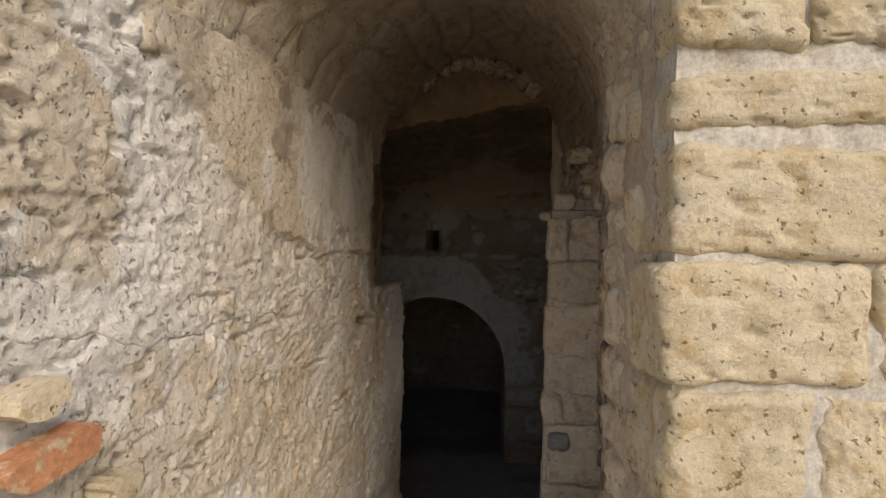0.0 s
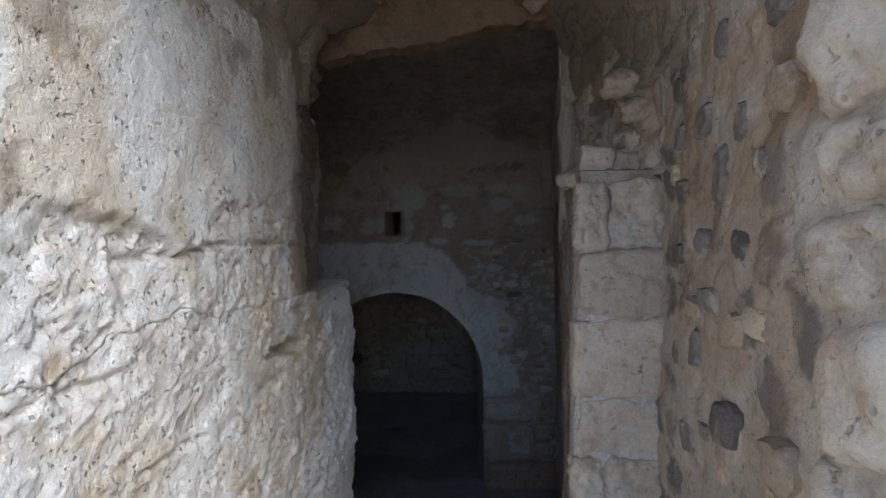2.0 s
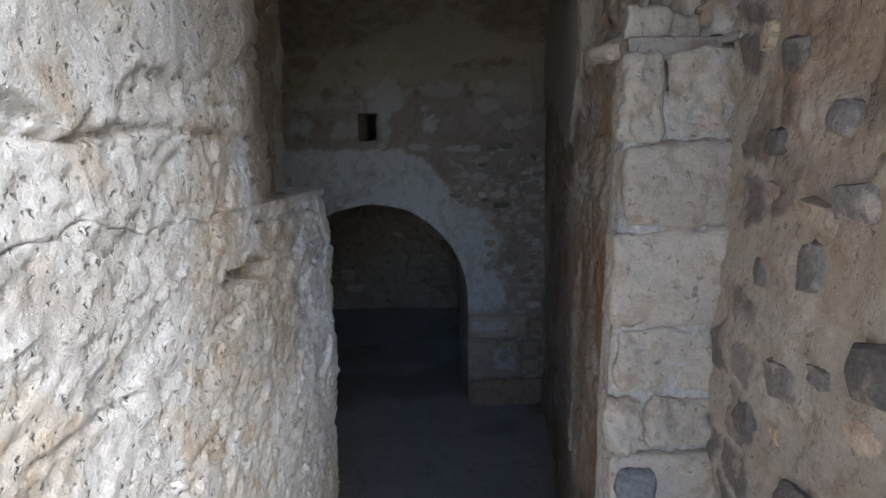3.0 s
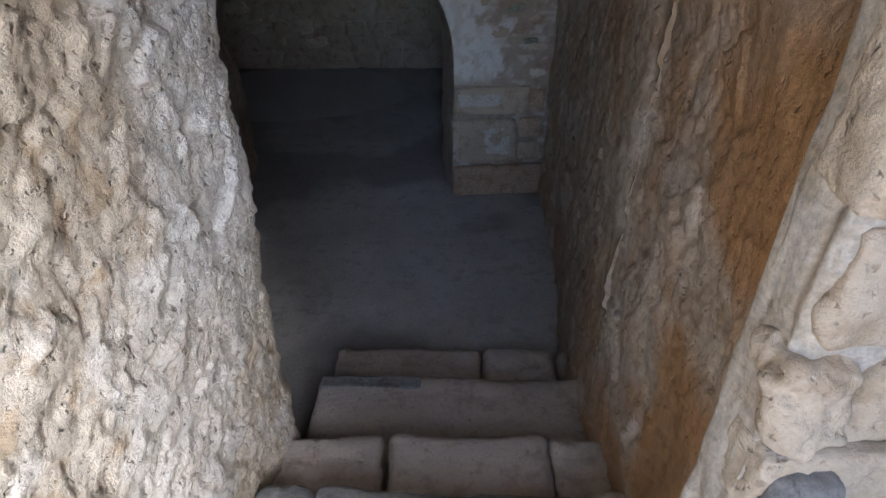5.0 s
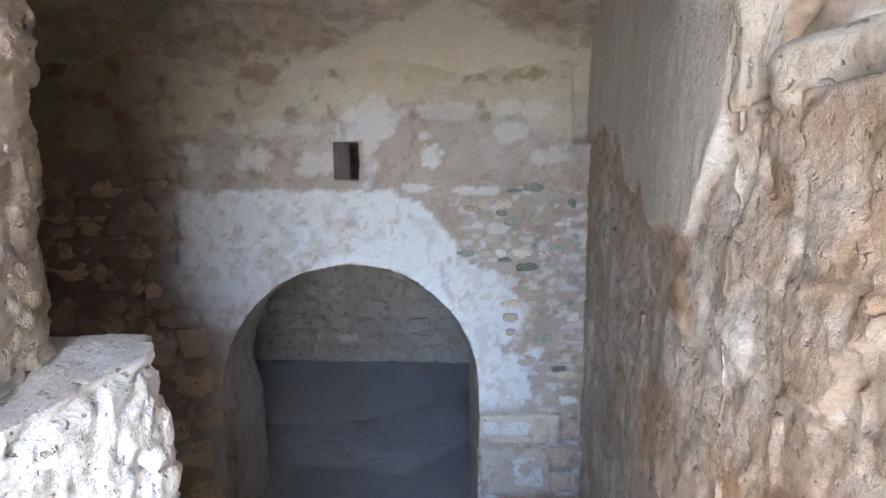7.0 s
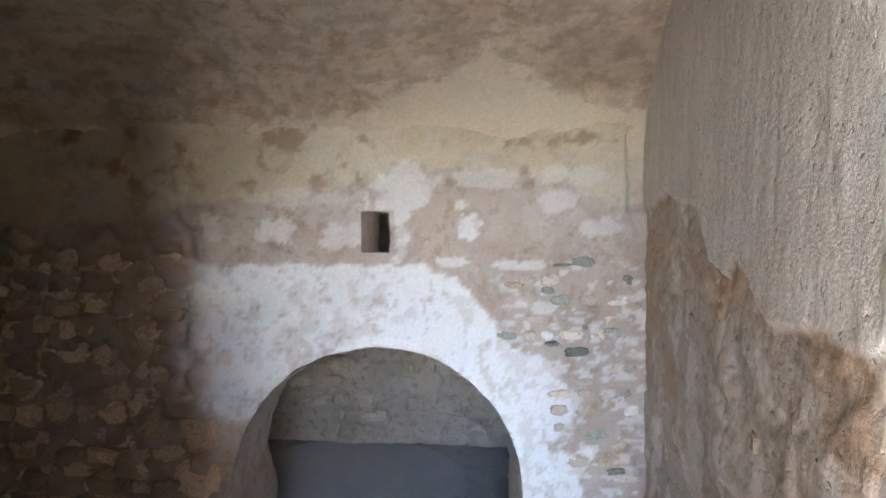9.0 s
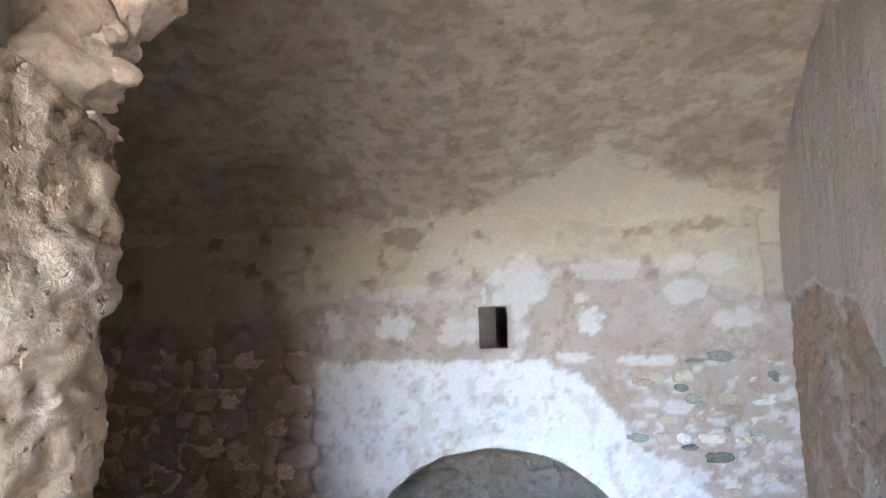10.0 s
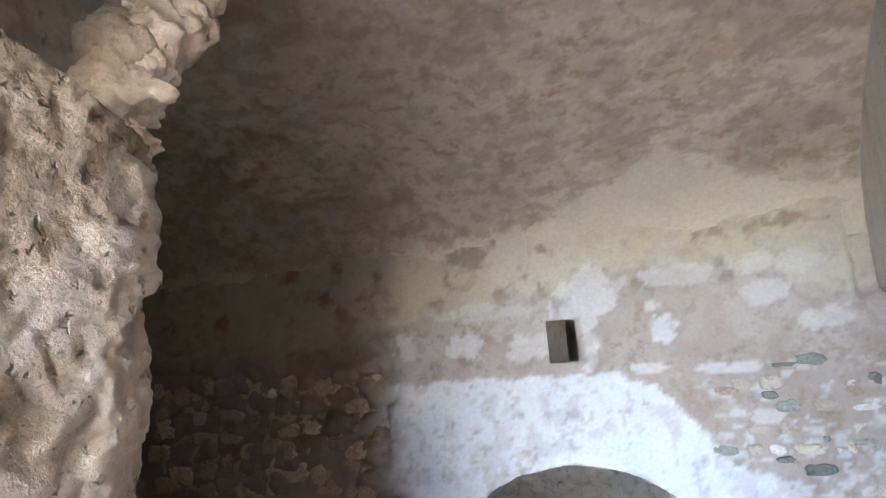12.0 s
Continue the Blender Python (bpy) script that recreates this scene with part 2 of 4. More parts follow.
def wall(name, line, bottom, top, mat, relief, thick=0.5, step=0.02, attrs=None, label="", cap=0.0):
    """A thick wall on a plan line. Its face looks to the right of the line; relief(p, s, z) moves it outward.
    bottom and top are heights or functions of the length. cap: grain of a rough top."""
    xy, nor, at = along(line, step)
    nu = len(at)
    lo = np.array([bottom(s) for s in at]) if callable(bottom) else np.full(nu, float(bottom))
    hi = np.array([top(s) for s in at]) if callable(top) else np.full(nu, float(top))
    nv = max(2, int((hi - lo).max() / step) + 1)
    v = np.linspace(0, 1, nv)
    z = lo[:, None] + (hi - lo)[:, None] * v[None]
    p = np.stack((np.repeat(xy[:, :1], nv, 1), np.repeat(xy[:, 1:], nv, 1), z), -1)
    s = np.repeat(at[:, None], nv, 1)
    d = relief(p, s, z)
    n3 = np.concatenate((nor, np.zeros((nu, 1))), 1)[:, None, :]
    front = (p + n3 * d[..., None]).reshape(-1, 3)
    verts, faces = [front], grid_faces(nu, nv)
    count = nu * nv
    soft = len(faces)
    back = np.stack((p[:, 0] - n3[:, 0] * thick, p[:, -1] - n3[:, 0] * thick), 1)
    if cap:
        nt = max(2, int(thick / step))
        w = np.linspace(0, 1, nt + 1)[1:, None, None]
        topgrid = p[:, -1][None] + (n3[:, 0] * d[:, -1:])[None] * (1 - w) - n3[:, 0][None] * thick * w
        topgrid = topgrid.transpose(1, 0, 2)
        topgrid[..., 2] += cap * (fbm(topgrid, 9, 4, 31) + 0.6 * fbm(topgrid, 30, 2, 33)) * ramp(np.linspace(0, 1, nt), 0, 0.3)[None] + 0.003
        verts.append(topgrid.reshape(-1, 3))
        g = grid_faces(nu, nt, count)
        faces += g
        soft = len(faces)
        for i in range(nu - 1):
            a, b = i * nv + nv - 1, (i + 1) * nv + nv - 1
            faces.append([a, b, count + (i + 1) * nt, count + i * nt])
        count += nu * nt
    base = count
    verts.append(back.reshape(-1, 3))
    count += nu * 2
    for i in range(nu - 1):
        b0, b1 = base + 2 * i, base + 2 * (i + 1)
        f0, f1 = i * nv, (i + 1) * nv
        faces.append([b1, b0, b0 + 1, b1 + 1])
        faces.append([f1, f0, b0, b1])
        if not cap:
            faces.append([f0 + nv - 1, f1 + nv - 1, b1 + 1, b0 + 1])
    for i, flip in ((0, 0), (nu - 1, 1)):
        b = base + 2 * i
        loop = [i * nv + j for j in range(nv)] + [b + 1, b]
        faces.append(loop[::-1] if not flip else loop)
    extra = {}
    total = sum(len(x) for x in verts)
    for key, fn in (attrs or {}).items():
        vals = fn(p, s, z).reshape(-1)
        full = np.zeros(total)
        full[: len(vals)] = vals
        if cap:
            full[len(vals): base] = np.repeat(fn(p, s, z)[:, -1], nt)
        extra[key] = full
    ob = mesh_object(name, np.concatenate(verts), faces, mat, None, extra, [k < soft for k in range(len(faces))])
    return tagged(ob, label, "wall", kind="structure")


def surface(name, p, mat, thick_dir, attrs=None, label="", category="ceiling", parent=None):
    """A slab whose seen side is the grid p (nu, nv, 3); thick_dir pushes its plain back."""
    nu, nv = p.shape[:2]
    q = p + thick_dir
    a = nu * nv
    faces = grid_faces(nu, nv) + [f[::-1] for f in grid_faces(nu, nv, a)]
    ring = [i * nv for i in range(nu)] + [(nu - 1) * nv + j for j in range(1, nv)] + [i * nv + nv - 1 for i in range(nu - 2, -1, -1)] + [j for j in range(nv - 2, 0, -1)]
    for r0, r1 in zip(ring, ring[1:] + ring[:1]):
        faces.append([r1, r0, r0 + a, r1 + a])
    full = {k: np.concatenate((val.ravel(), val.ravel())) for k, val in (attrs or {}).items()}
    ob = mesh_object(name, np.concatenate((p.reshape(-1, 3), q.reshape(-1, 3))), faces, mat, parent, full)
    return ob if parent is not None else tagged(ob, label, category, kind="structure")


def box_mesh(name, lo, hi, mat, parent=None, label="", category="wall"):
    bm = bmesh.new()
    bmesh.ops.create_cube(bm, size=1.0)
    for vert in bm.verts:
        vert.co = Vector([lo[k] if vert.co[k] < 0 else hi[k] for k in range(3)])
    me = bpy.data.meshes.new(name)
    bm.to_mesh(me)
    bm.free()
    me.materials.append(mat)
    ob = new(name, me)
    if parent is not None:
        ob.parent = parent
        return ob
    return tagged(ob, label, category, kind="structure")


def block_mesh(seed, size, cuts, rounding, rough, mat, fine=0.0):
    """A hewn stone: a cut-up box with worn edges and an uneven skin, centred on its place; size in metres."""
    bm = bmesh.new()
    bmesh.ops.create_cube(bm, size=2.0)
    bmesh.ops.subdivide_edges(bm, edges=bm.edges[:], cuts=cuts, use_grid_fill=True)
    co = np.array([vert.co[:] for vert in bm.verts])
    half = np.array(size) / 2
    p = co * half
    r = min(rounding, half.min() * 0.95)
    core = np.clip(p, -(half - r), half - r)
    d = p - core
    length = np.linalg.norm(d, axis=1, keepdims=True)
    nrm = d / np.maximum(length, 1e-9)
    p = core + nrm * np.minimum(length, r)
    q = p + seed * 7.31
    p = p + nrm * (rough * fbm(q, 1.6 / max(size), 3, seed) + (rough * 0.5 * fbm(q, 5 / max(size), 3, seed + 7)))[:, None]
    if fine:
        p = p + nrm * (fine * fbm(q, 28, 4, seed + 3) - fine * 2.2 * ramp(value_noise(q * 34, seed + 11), 0.74, 0.9))[:, None]
    skew = np.array([fbm(np.array([[seed * 1.7 + k, k * 3.1, 0.5]]), 1.0, 1, seed + k)[0] for k in range(3)])
    p[:, 0] += p[:, 2] * 0.10 * skew[0]
    p[:, 2] += p[:, 0] * 0.05 * skew[1]
    for vert, c in zip(bm.verts, p):
        vert.co = c
    for f in bm.faces:
        f.smooth = True
    me = bpy.data.meshes.new("stone")
    bm.to_mesh(me)
    bm.free()
    me.materials.append(mat)
    return me


def frame_on(xy, nor, z):
    """The pose of a stone on a wall: x along the face, y into the wall, z up."""
    m = Matrix.Identity(4)
    tangent = Vector((-nor[1], nor[0], 0))
    m.col[0][:3], m.col[1][:3], m.col[2][:3] = tangent, (-nor[0], -nor[1], 0), (0, 0, 1)
    m.col[3][:3] = (xy[0], xy[1], z)
    return m


def set_stone(me, parent, m, name="stone", label=""):
    ob = new(name, me)
    ob.parent = parent
    ob.matrix_basis = m
    if label:
        tagged(ob, label)
    return ob


def rough_plaster(amp=0.012, seed=1, flakes=0.012):
    def f(p, s, z):
        base = amp * fbm(p, 2.3, 3, seed) + amp * 0.7 * fbm(p, 9, 4, seed + 4)
        chips = flakes * (ramp(fbm(p, 5.5, 4, seed + 8), -0.1, 0.12) - 0.5)
        return base + chips + 0.004 * fbm(p, 40, 3, seed + 12)
    return f


def masonry(amp=0.03, cu=3.2, cv=5.0, seed=3, fine=0.006):
    def f(p, s, z):
        warp = 0.25 * fbm(p, 2.5, 2, seed)
        edge, ident = cells(s * cu + warp, z * cv + warp, seed)
        return amp * (ramp(edge, 0.02, 0.22) - 0.55) + amp * 0.9 * (ident - 0.5) * ramp(edge, 0.02, 0.15) + amp * 0.35 * fbm(p, 7, 4, seed + 2) + fine * fbm(p, 30, 3, seed + 6)
    return f


# ---- setting: ground, and an added unseen shell that keeps daylight out ----
def flat_sheet(name, rects, z, mat, label, category):
    verts, faces = [], []
    for x0, y0, x1, y1 in rects:
        k = len(verts)
        verts += [(x0, y0, z), (x1, y0, z), (x1, y1, z), (x0, y1, z)]
        faces.append([k, k + 1, k + 2, k + 3])
    return tagged(mesh_object(name, verts, faces, mat, smooth=False), label, category, kind="structure")


flat_sheet("ground", [(-900, -900, 900, 0.95), (-900, 0.95, -6, 900), (6, 0.95, 900, 900), (-6, 16, 6, 900)], 0.0, GROUND, "dry trodden earth ground outside the ruin", "ground")
box_mesh("wall_shell_west", (-6, 1.3, -1.6), (-5.4, 16, 4.4), MORTAR, label="unseen outer wall added to keep daylight out")
box_mesh("wall_shell_east", (5.4, 2.1, -1.6), (6, 16, 4.4), MORTAR, label="unseen outer wall added to keep daylight out")
box_mesh("wall_shell_north", (-5.4, 15.4, -1.6), (5.4, 16, 4.4), MORTAR, label="unseen outer wall added to keep daylight out")
box_mesh("roof", (-6, 1.3, 4.4), (6, 16, 4.8), MORTAR, label="unseen roof slab added to keep daylight out", category="roof")
box_mesh("wall_front_west", (-6, 1.0, 0), (-1.32, 1.3, 4.4), MORTAR, label="unseen facade block beside the entrance, added to keep daylight out")
box_mesh("wall_front_above", (-1.32, 1.72, 3.0), (0.56, 2.1, 4.4), MORTAR, label="unseen block above the entrance vault, added to keep daylight out")

# ---- entrance passage ----
LEFT = [(-1.10, 0.6), (-0.63, 4.0)]


def coat(p):
    """Where the smooth upper coat of plaster still hangs."""
    x, y, z = p[..., 0], p[..., 1], p[..., 2]
    n = fbm(p, 4.0, 5, 43)
    low = np.interp(y, [1.0, 1.7, 1.95, 2.2, 2.45, 3.0, 3.4, 3.75, 4.0], [2.6, 2.3, 2.05, 1.86, 1.66, 1.62, 1.66, 1.80, 2.0])
    return ramp(z - low + 0.09 * n, -0.012, 0.012) * ramp(y + 0.05 * n, 3.92, 3.88)


def ledges(p, scale, seed, steps=3.0, sharp=0.72):
    """Flaking layers: noise cut into uneven terraces with crisp edges."""
    t = fbm(p, scale, 6, seed, 0.55) * steps
    k = np.floor(t)
    return (k + ramp(t - k, sharp, 1.0)) / steps


def left_relief(p, s, z):
    y = p[..., 1]
    c = coat(p)
    near = ramp(y + 0.3 * fbm(p, 2, 3, 44), 2.5, 1.9)
    stub = ramp(y, 3.8, 4.1)
    flat = p * np.array((1, 1, 1.5))
    rough = 0.018 * fbm(p, 2.0, 3, 1) * (1 - 0.5 * stub) + 0.008 * ledges(flat, 3.2, 9, 2.5, 0.9) + 0.013 * chipped(p, s, z, 4.5, 210) + 0.008 * chipped(p, s, z, 13, 220) + 0.004 * stub * chipped(p, s, z, 30, 230)
    holes = -0.030 * ramp(value_noise(p * np.array((20, 20, 28)), 17), 0.76, 0.86) * (0.2 + 0.8 * near) - 0.02 * ramp(value_noise(p * np.array((38, 38, 46)), 18), 0.80, 0.9) * (0.4 + 0.6 * near)
    beds = -0.016 * ramp(np.abs(((z + 0.06 * fbm(p, 1.3, 2, 19)) / 0.29) % 1 - 0.5), 0.06, 0.02) * ramp(fbm(p, 3, 2, 21), 0.0, 0.3)
    cavity = -0.07 * ramp(np.hypot((y - 3.76) / 0.16, (z - 1.148 + 0.05 * (y - 3.76)) / 0.04) + 0.5 * fbm(p, 9, 3, 22), 1.0, 0.75) - 0.05 * ramp(np.hypot((y - 4.42) / 0.05, (z - 0.83) / 0.05) + 0.4 * fbm(p, 12, 3, 29), 1.0, 0.7)
    grit = 0.004 * fbm(p, 42, 3, 13, 0.7)
    smooth = 0.022 + 0.008 * fbm(p, 3, 3, 23) + 0.006 * ledges(p, 6, 24, 2.0) + 0.003 * chipped(p, s, z, 14, 240) + 0.002 * fbm(p, 50, 2, 25)
    return c * smooth + (1 - c) * (rough + holes + beds + cavity + grit)


def left_white(p, s, z):
    y = p[..., 1]
    c = coat(p)
    near = ramp(y + 0.35 * fbm(p, 2, 3, 44), 2.5, 1.8)
    n = fbm(p, 2.2, 5, 41)
    bare = ramp(n + 0.25 * fbm(p, 12, 4, 42), -0.13, 0.08) * (0.43 + 0.37 * near) + 0.18 * near
    bluish = 0.55 * ramp(fbm(p * np.array((1.6, 1.6, 0.6)), 2.0, 4, 47), 0.0, 0.4)
    strip = 0.8 * ramp(np.abs(y + 0.05 * fbm(p, 5, 3, 49) - 3.80), 0.06, 0.03) * ramp(z, 1.15, 1.3) * ramp(z, 1.62, 1.55)
    stub = strip + 0.85 * ramp(y + 0.1 * n, 4.05, 4.35) * ramp(z, 0.3, 0.8) * ramp(z, 1.36, 1.35)
    return np.clip(c * bluish + (1 - c) * bare + stub, 0, 0.92)


def left_stain_shade(p, s, z):
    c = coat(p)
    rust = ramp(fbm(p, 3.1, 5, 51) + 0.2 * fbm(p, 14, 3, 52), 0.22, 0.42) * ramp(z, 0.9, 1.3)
    # jamb: glossy brown, painted darker still because little light reaches it
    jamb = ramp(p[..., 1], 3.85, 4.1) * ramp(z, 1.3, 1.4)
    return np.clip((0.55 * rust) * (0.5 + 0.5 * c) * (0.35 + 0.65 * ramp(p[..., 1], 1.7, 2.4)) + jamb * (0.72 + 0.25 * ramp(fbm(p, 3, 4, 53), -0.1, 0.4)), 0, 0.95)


def joint(s):
    """Height of the uneven bed between the lower and the upper part of the west wall."""
    fade = max(0.0, min(1.0, (3.2 - s) / 0.4))
    return 1.345 + fade * (0.035 * math.sin(3.1 * s) + 0.018 * math.sin(8.3 * s + 1) + 0.010 * math.sin(21 * s) + 0.006 * math.sin(47 * s))


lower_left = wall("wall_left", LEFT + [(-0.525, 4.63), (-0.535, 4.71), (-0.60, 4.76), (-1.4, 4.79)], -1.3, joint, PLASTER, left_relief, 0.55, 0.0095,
                  {"patch": left_white, "stain_shade": left_stain_shade}, "crumbling plastered passage wall ending in a low stub", cap=0.014)
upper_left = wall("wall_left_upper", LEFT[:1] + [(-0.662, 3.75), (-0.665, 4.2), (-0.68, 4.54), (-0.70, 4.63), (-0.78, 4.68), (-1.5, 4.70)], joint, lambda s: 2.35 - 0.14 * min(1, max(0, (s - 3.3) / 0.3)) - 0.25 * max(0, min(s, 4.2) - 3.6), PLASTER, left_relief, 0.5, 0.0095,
                  {"patch": left_white, "stain_shade": left_stain_shade}, "weathered plaster jamb and upper passage wall", cap=0.01)
RIGHT = [(0.80, 3.66), (0.66, 2.95), (0.55, 2.3), (0.53, 1.74)]


def bedded(p, s, z, cu, cv, seed, share):
    """Where stones lie in a mortared wall: 1 on a stone, with ragged worn borders, and a number for each."""
    w1, w2 = 0.22 * fbm(p, 6, 4, seed), 0.22 * fbm(p, 6, 4, seed + 3)
    edge, ident = cells(s * cu + w1, z * cv + w2, seed)
    return ramp(edge + 0.10 * fbm(p, 16, 4, seed + 6), 0.14, 0.22) * (ident < share), ident / share


def right_relief(p, s, z):
    stone, ident = bedded(p, s, z, 5.6, 6.0, 410, 0.55)
    return 0.018 * fbm(p, 2.6, 3, 6) + 0.010 * chipped(p, s, z, 5, 250, 1.5) + 0.005 * chipped(p, s, z, 13, 260) + stone * (0.005 + 0.008 * (ident - 0.5)) + 0.003 * fbm(p, 40, 3, 9, 0.7)


def right_dark(p, s, z):
    stone, ident = bedded(p, s, z, 5.6, 6.0, 410, 0.55)
    return stone * (ident > 0.25) * (0.95 - 0.6 * ramp(fbm(p, 13, 4, 415), 0.1, 0.35)) * ramp(p[..., 1] + 0.2 * fbm(p, 3, 3, 416), 2.35, 2.5)


def right_pale(p, s, z):
    stone, ident = bedded(p, s, z, 5.6, 6.0, 410, 0.55)
    return stone * (ident < 0.25) * 0.6 + 0.25 * ramp(fbm(p, 5, 5, 417), 0.1, 0.3)


right_wall = wall("wall_right", RIGHT, -0.2, 2.35, PASSAGE, right_relief, 0.5, 0.012,
                  {"stain_shade": lambda p, s, z: 0.8 * left_stain_shade(p, s, z), "tone": right_dark, "patch": right_pale}, "rubble passage wall with dark stones in mortar")
wall("wall_front_east", [(0.545, 1.63), (1.95, 1.63)], -0.1, 3.3, GREY_MORTAR, lambda p, s, z: 0.016 * fbm(p, 5, 4, 58) + 0.010 * ledges(p, 9, 59), 0.3, 0.014, None, "grey mortar bed of the coursed stone facade")
# unseen filler blocks, added so that no daylight leaks past the facade
box_mesh("wall_front_far", (1.9, 1.66, -0.1), (5.6, 2.1, 4.4), GREY_MORTAR, label="unseen facade block beyond the entrance, added against daylight leaks")
box_mesh("wall_front_head", (0.56, 1.72, 3.2), (1.9, 2.1, 4.4), GREY_MORTAR, label="unseen facade block over the coursed stones, added against daylight leaks")

# vault over the passage
def left_x(y):
    return -1.183 + 0.138 * y


def right_x(y):
    return np.interp(y, [1.7, 2.3, 2.95, 3.6, 4.9], [0.53, 0.55, 0.66, 0.78, 0.70])


vv = np.linspace(0, 1, 130)
th = np.linspace(0, math.pi, 110)
V, T = np.meshgrid(vv, th, indexing="ij")
Y = 1.72 + (2.33 + 0.57 * ramp(T, 0.25, 0.8)) * V
xl, xr = left_x(Y), right_x(Y)
P = np.stack(((xl + xr) / 2 - (xr - xl) / 2 * np.cos(T), Y, 2.18 + 0.84 * np.sin(T)), -1)
N = np.stack((np.cos(T), np.zeros_like(T), -np.sin(T)), -1)
P = P + N * masonry(0.022, 4.0, 5.0, 15)(P, Y, T * 0.8)[..., None]
# vault colour turns steadily browner and darker toward its inner end
surface("ceiling_passage", P, PLASTER, -0.3 * N, {"stain_shade": 0.75 * ramp(Y, 2.0, 4.2)}, "rough barrel vault of the entrance passage")


def lintel_foot(s):
    """Height of the broken lower edge; s runs from west to east."""
    x = s - 1.45
    return float(np.interp(x, [-1.45, -0.90, -0.84, -0.74, -0.67, -0.26, 0.0, 0.12, 0.20, 0.6, 0.85], [2.75, 2.70, 2.46, 2.48, 2.50, 2.575, 2.61, 2.64, 2.68, 2.71, 2.72])) + 0.010 * math.sin(23 * x) * math.sin(8.7 * x + 1) + 0.006 * math.sin(61 * x)


lintel = wall("wall_lintel", [(-1.45, 4.50), (0.85, 4.50)], lintel_foot, 3.5, CLAY, lambda p, s, z: 0.014 * fbm(p, 3, 4, 19) + 0.006 * chipped(p, s, z, 7, 280) + 0.004 * fbm(p, 22, 3, 20), 0.13, 0.014,
     {"stain_shade": lambda p, s, z: np.clip(0.35 + 0.35 * fbm(p, 3, 4, 3), 0, 0.7)}, "broken plastered wall over the inner doorway")

# ---- chamber ----
SIDE = [(1.22, 7.66), (1.06, 6.6), (0.90, 5.8), (0.72, 5.05), (0.66, 4.75), (0.60, 4.3), (0.57, 4.05), (0.535, 3.92), (0.505, 3.82), (0.50, 3.71)]
SIDE_FAR, SIDE_NEAR = SIDE[:5] + [(0.648, 4.655)], [(0.648, 4.655)] + SIDE[5:]


def east_coat(p):
    n = fbm(p, 4, 5, 63)
    low = np.interp(p[..., 1], [4.60, 4.66, 4.70, 4.78, 4.90, 5.08, 5.30, 5.52, 5.86, 5.95, 6.15, 6.38, 6.8, 7.1, 7.6], [2.6, 1.98, 1.82, 1.72, 1.56, 1.52, 1.50, 1.53, 1.66, 1.58, 1.61, 1.84, 1.89, 1.90, 1.88])
    return ramp(p[..., 2] - low + 0.05 * n, -0.012, 0.012)


def east_relief(p, s, z):
    c = east_coat(p)
    near = ramp(p[..., 1], 5.2, 4.5)
    calm = 0.45 + 0.55 * ramp(p[..., 1], 3.7, 4.0)
    stone, ident = east_stones(p, s, z)
    rough = stone * (0.007 + 0.009 * (ident - 0.5)) + calm * (0.020 * fbm(p, 2.0, 3, 24) + 0.012 * chipped(p, s, z, 4.5, 310, 1.0) + 0.006 * chipped(p, s, z, 11, 320, 1.0)) + 0.004 * fbm(p, 9, 3, 27) * near + 0.004 * fbm(p, 42, 3, 28, 0.7) - 0.012
    return c * (0.010 + 0.008 * fbm(p, 2, 3, 66) + 0.004 * fbm(p * np.array((1.5, 1.5, 0.5)), 14, 3, 67)) + (1 - c) * rough


def east_stones(p, s, z):
    stone, ident = bedded(p, s, z, 4.2, 4.0, 420, 0.7)
    return stone * (1 - east_coat(p)), ident


def east_ochre(p, s, z):
    stone, ident = east_stones(p, s, z)
    return stone * (ident > 0.4) * (0.35 + 0.5 * ident) * (1 - 0.5 * ramp(fbm(p, 12, 4, 424), 0.0, 0.3))


def east_pale(p, s, z):
    return np.clip((0.72 + 0.25 * fbm(p * np.array((1.5, 1.5, 0.3)), 7, 4, 64)) * east_coat(p) + 0.6 * ramp(fbm(p, 6, 5, 68), 0.12, 0.32) * (1 - east_coat(p)), 0, 1)


def east_rust(p, s, z):
    return (1 - east_coat(p)) * (0.9 * ramp(fbm(p, 1.8, 4, 61), -0.35, 0.25) * ramp(p[..., 1], 5.0, 4.3) * ramp(p[..., 2], 1.45, 0.9) + 0.45 * ramp(fbm(p, 2.4, 4, 69), 0.0, 0.5))


side_lower = wall("wall_chamber_east", SIDE_FAR, -1.35, 3.6, MORTAR, east_relief, 0.6, 0.014,
                  {"patch": east_pale, "stain_shade": east_rust, "tone": east_ochre}, "damp rubble chamber wall with pale plaster above")
wall("wall_steps_east", SIDE_NEAR, -1.35, 1.84, MORTAR, east_relief, 0.6, 0.009,
     {"patch": east_pale, "stain_shade": east_rust, "tone": east_ochre}, "rust-stained rubble wall beside the steps", cap=0.012)
recess = wall("wall_recess_east", [(0.71, 4.80), (0.76, 4.2), (0.80, 3.6)], 1.82, 3.3, MORTAR, lambda p, s, z: masonry(0.035, 4.5, 6.0, 29)(p, s, z) + 0.008 * chipped(p, s, z, 12, 340), 0.5, 0.018, {"patch": lambda p, s, z: 0.55 * ramp(fbm(p, 5, 4, 30), -0.2, 0.3), "stain_shade": lambda p, s, z: 0.35 * ramp(fbm(p, 4, 4, 32), 0.0, 0.4)}, "rubble recess above the squared stones")
# unseen walls, made pale to bounce light onto the chamber's dark side
wall("wall_chamber_south", [(-1.1, 4.89), (-4.2, 4.89)], -1.35, 3.6, PALE, masonry(0.03, 3.5, 5, 37), 0.3, 0.04, None, "unseen rubble wall of the chamber, made pale to throw light back")
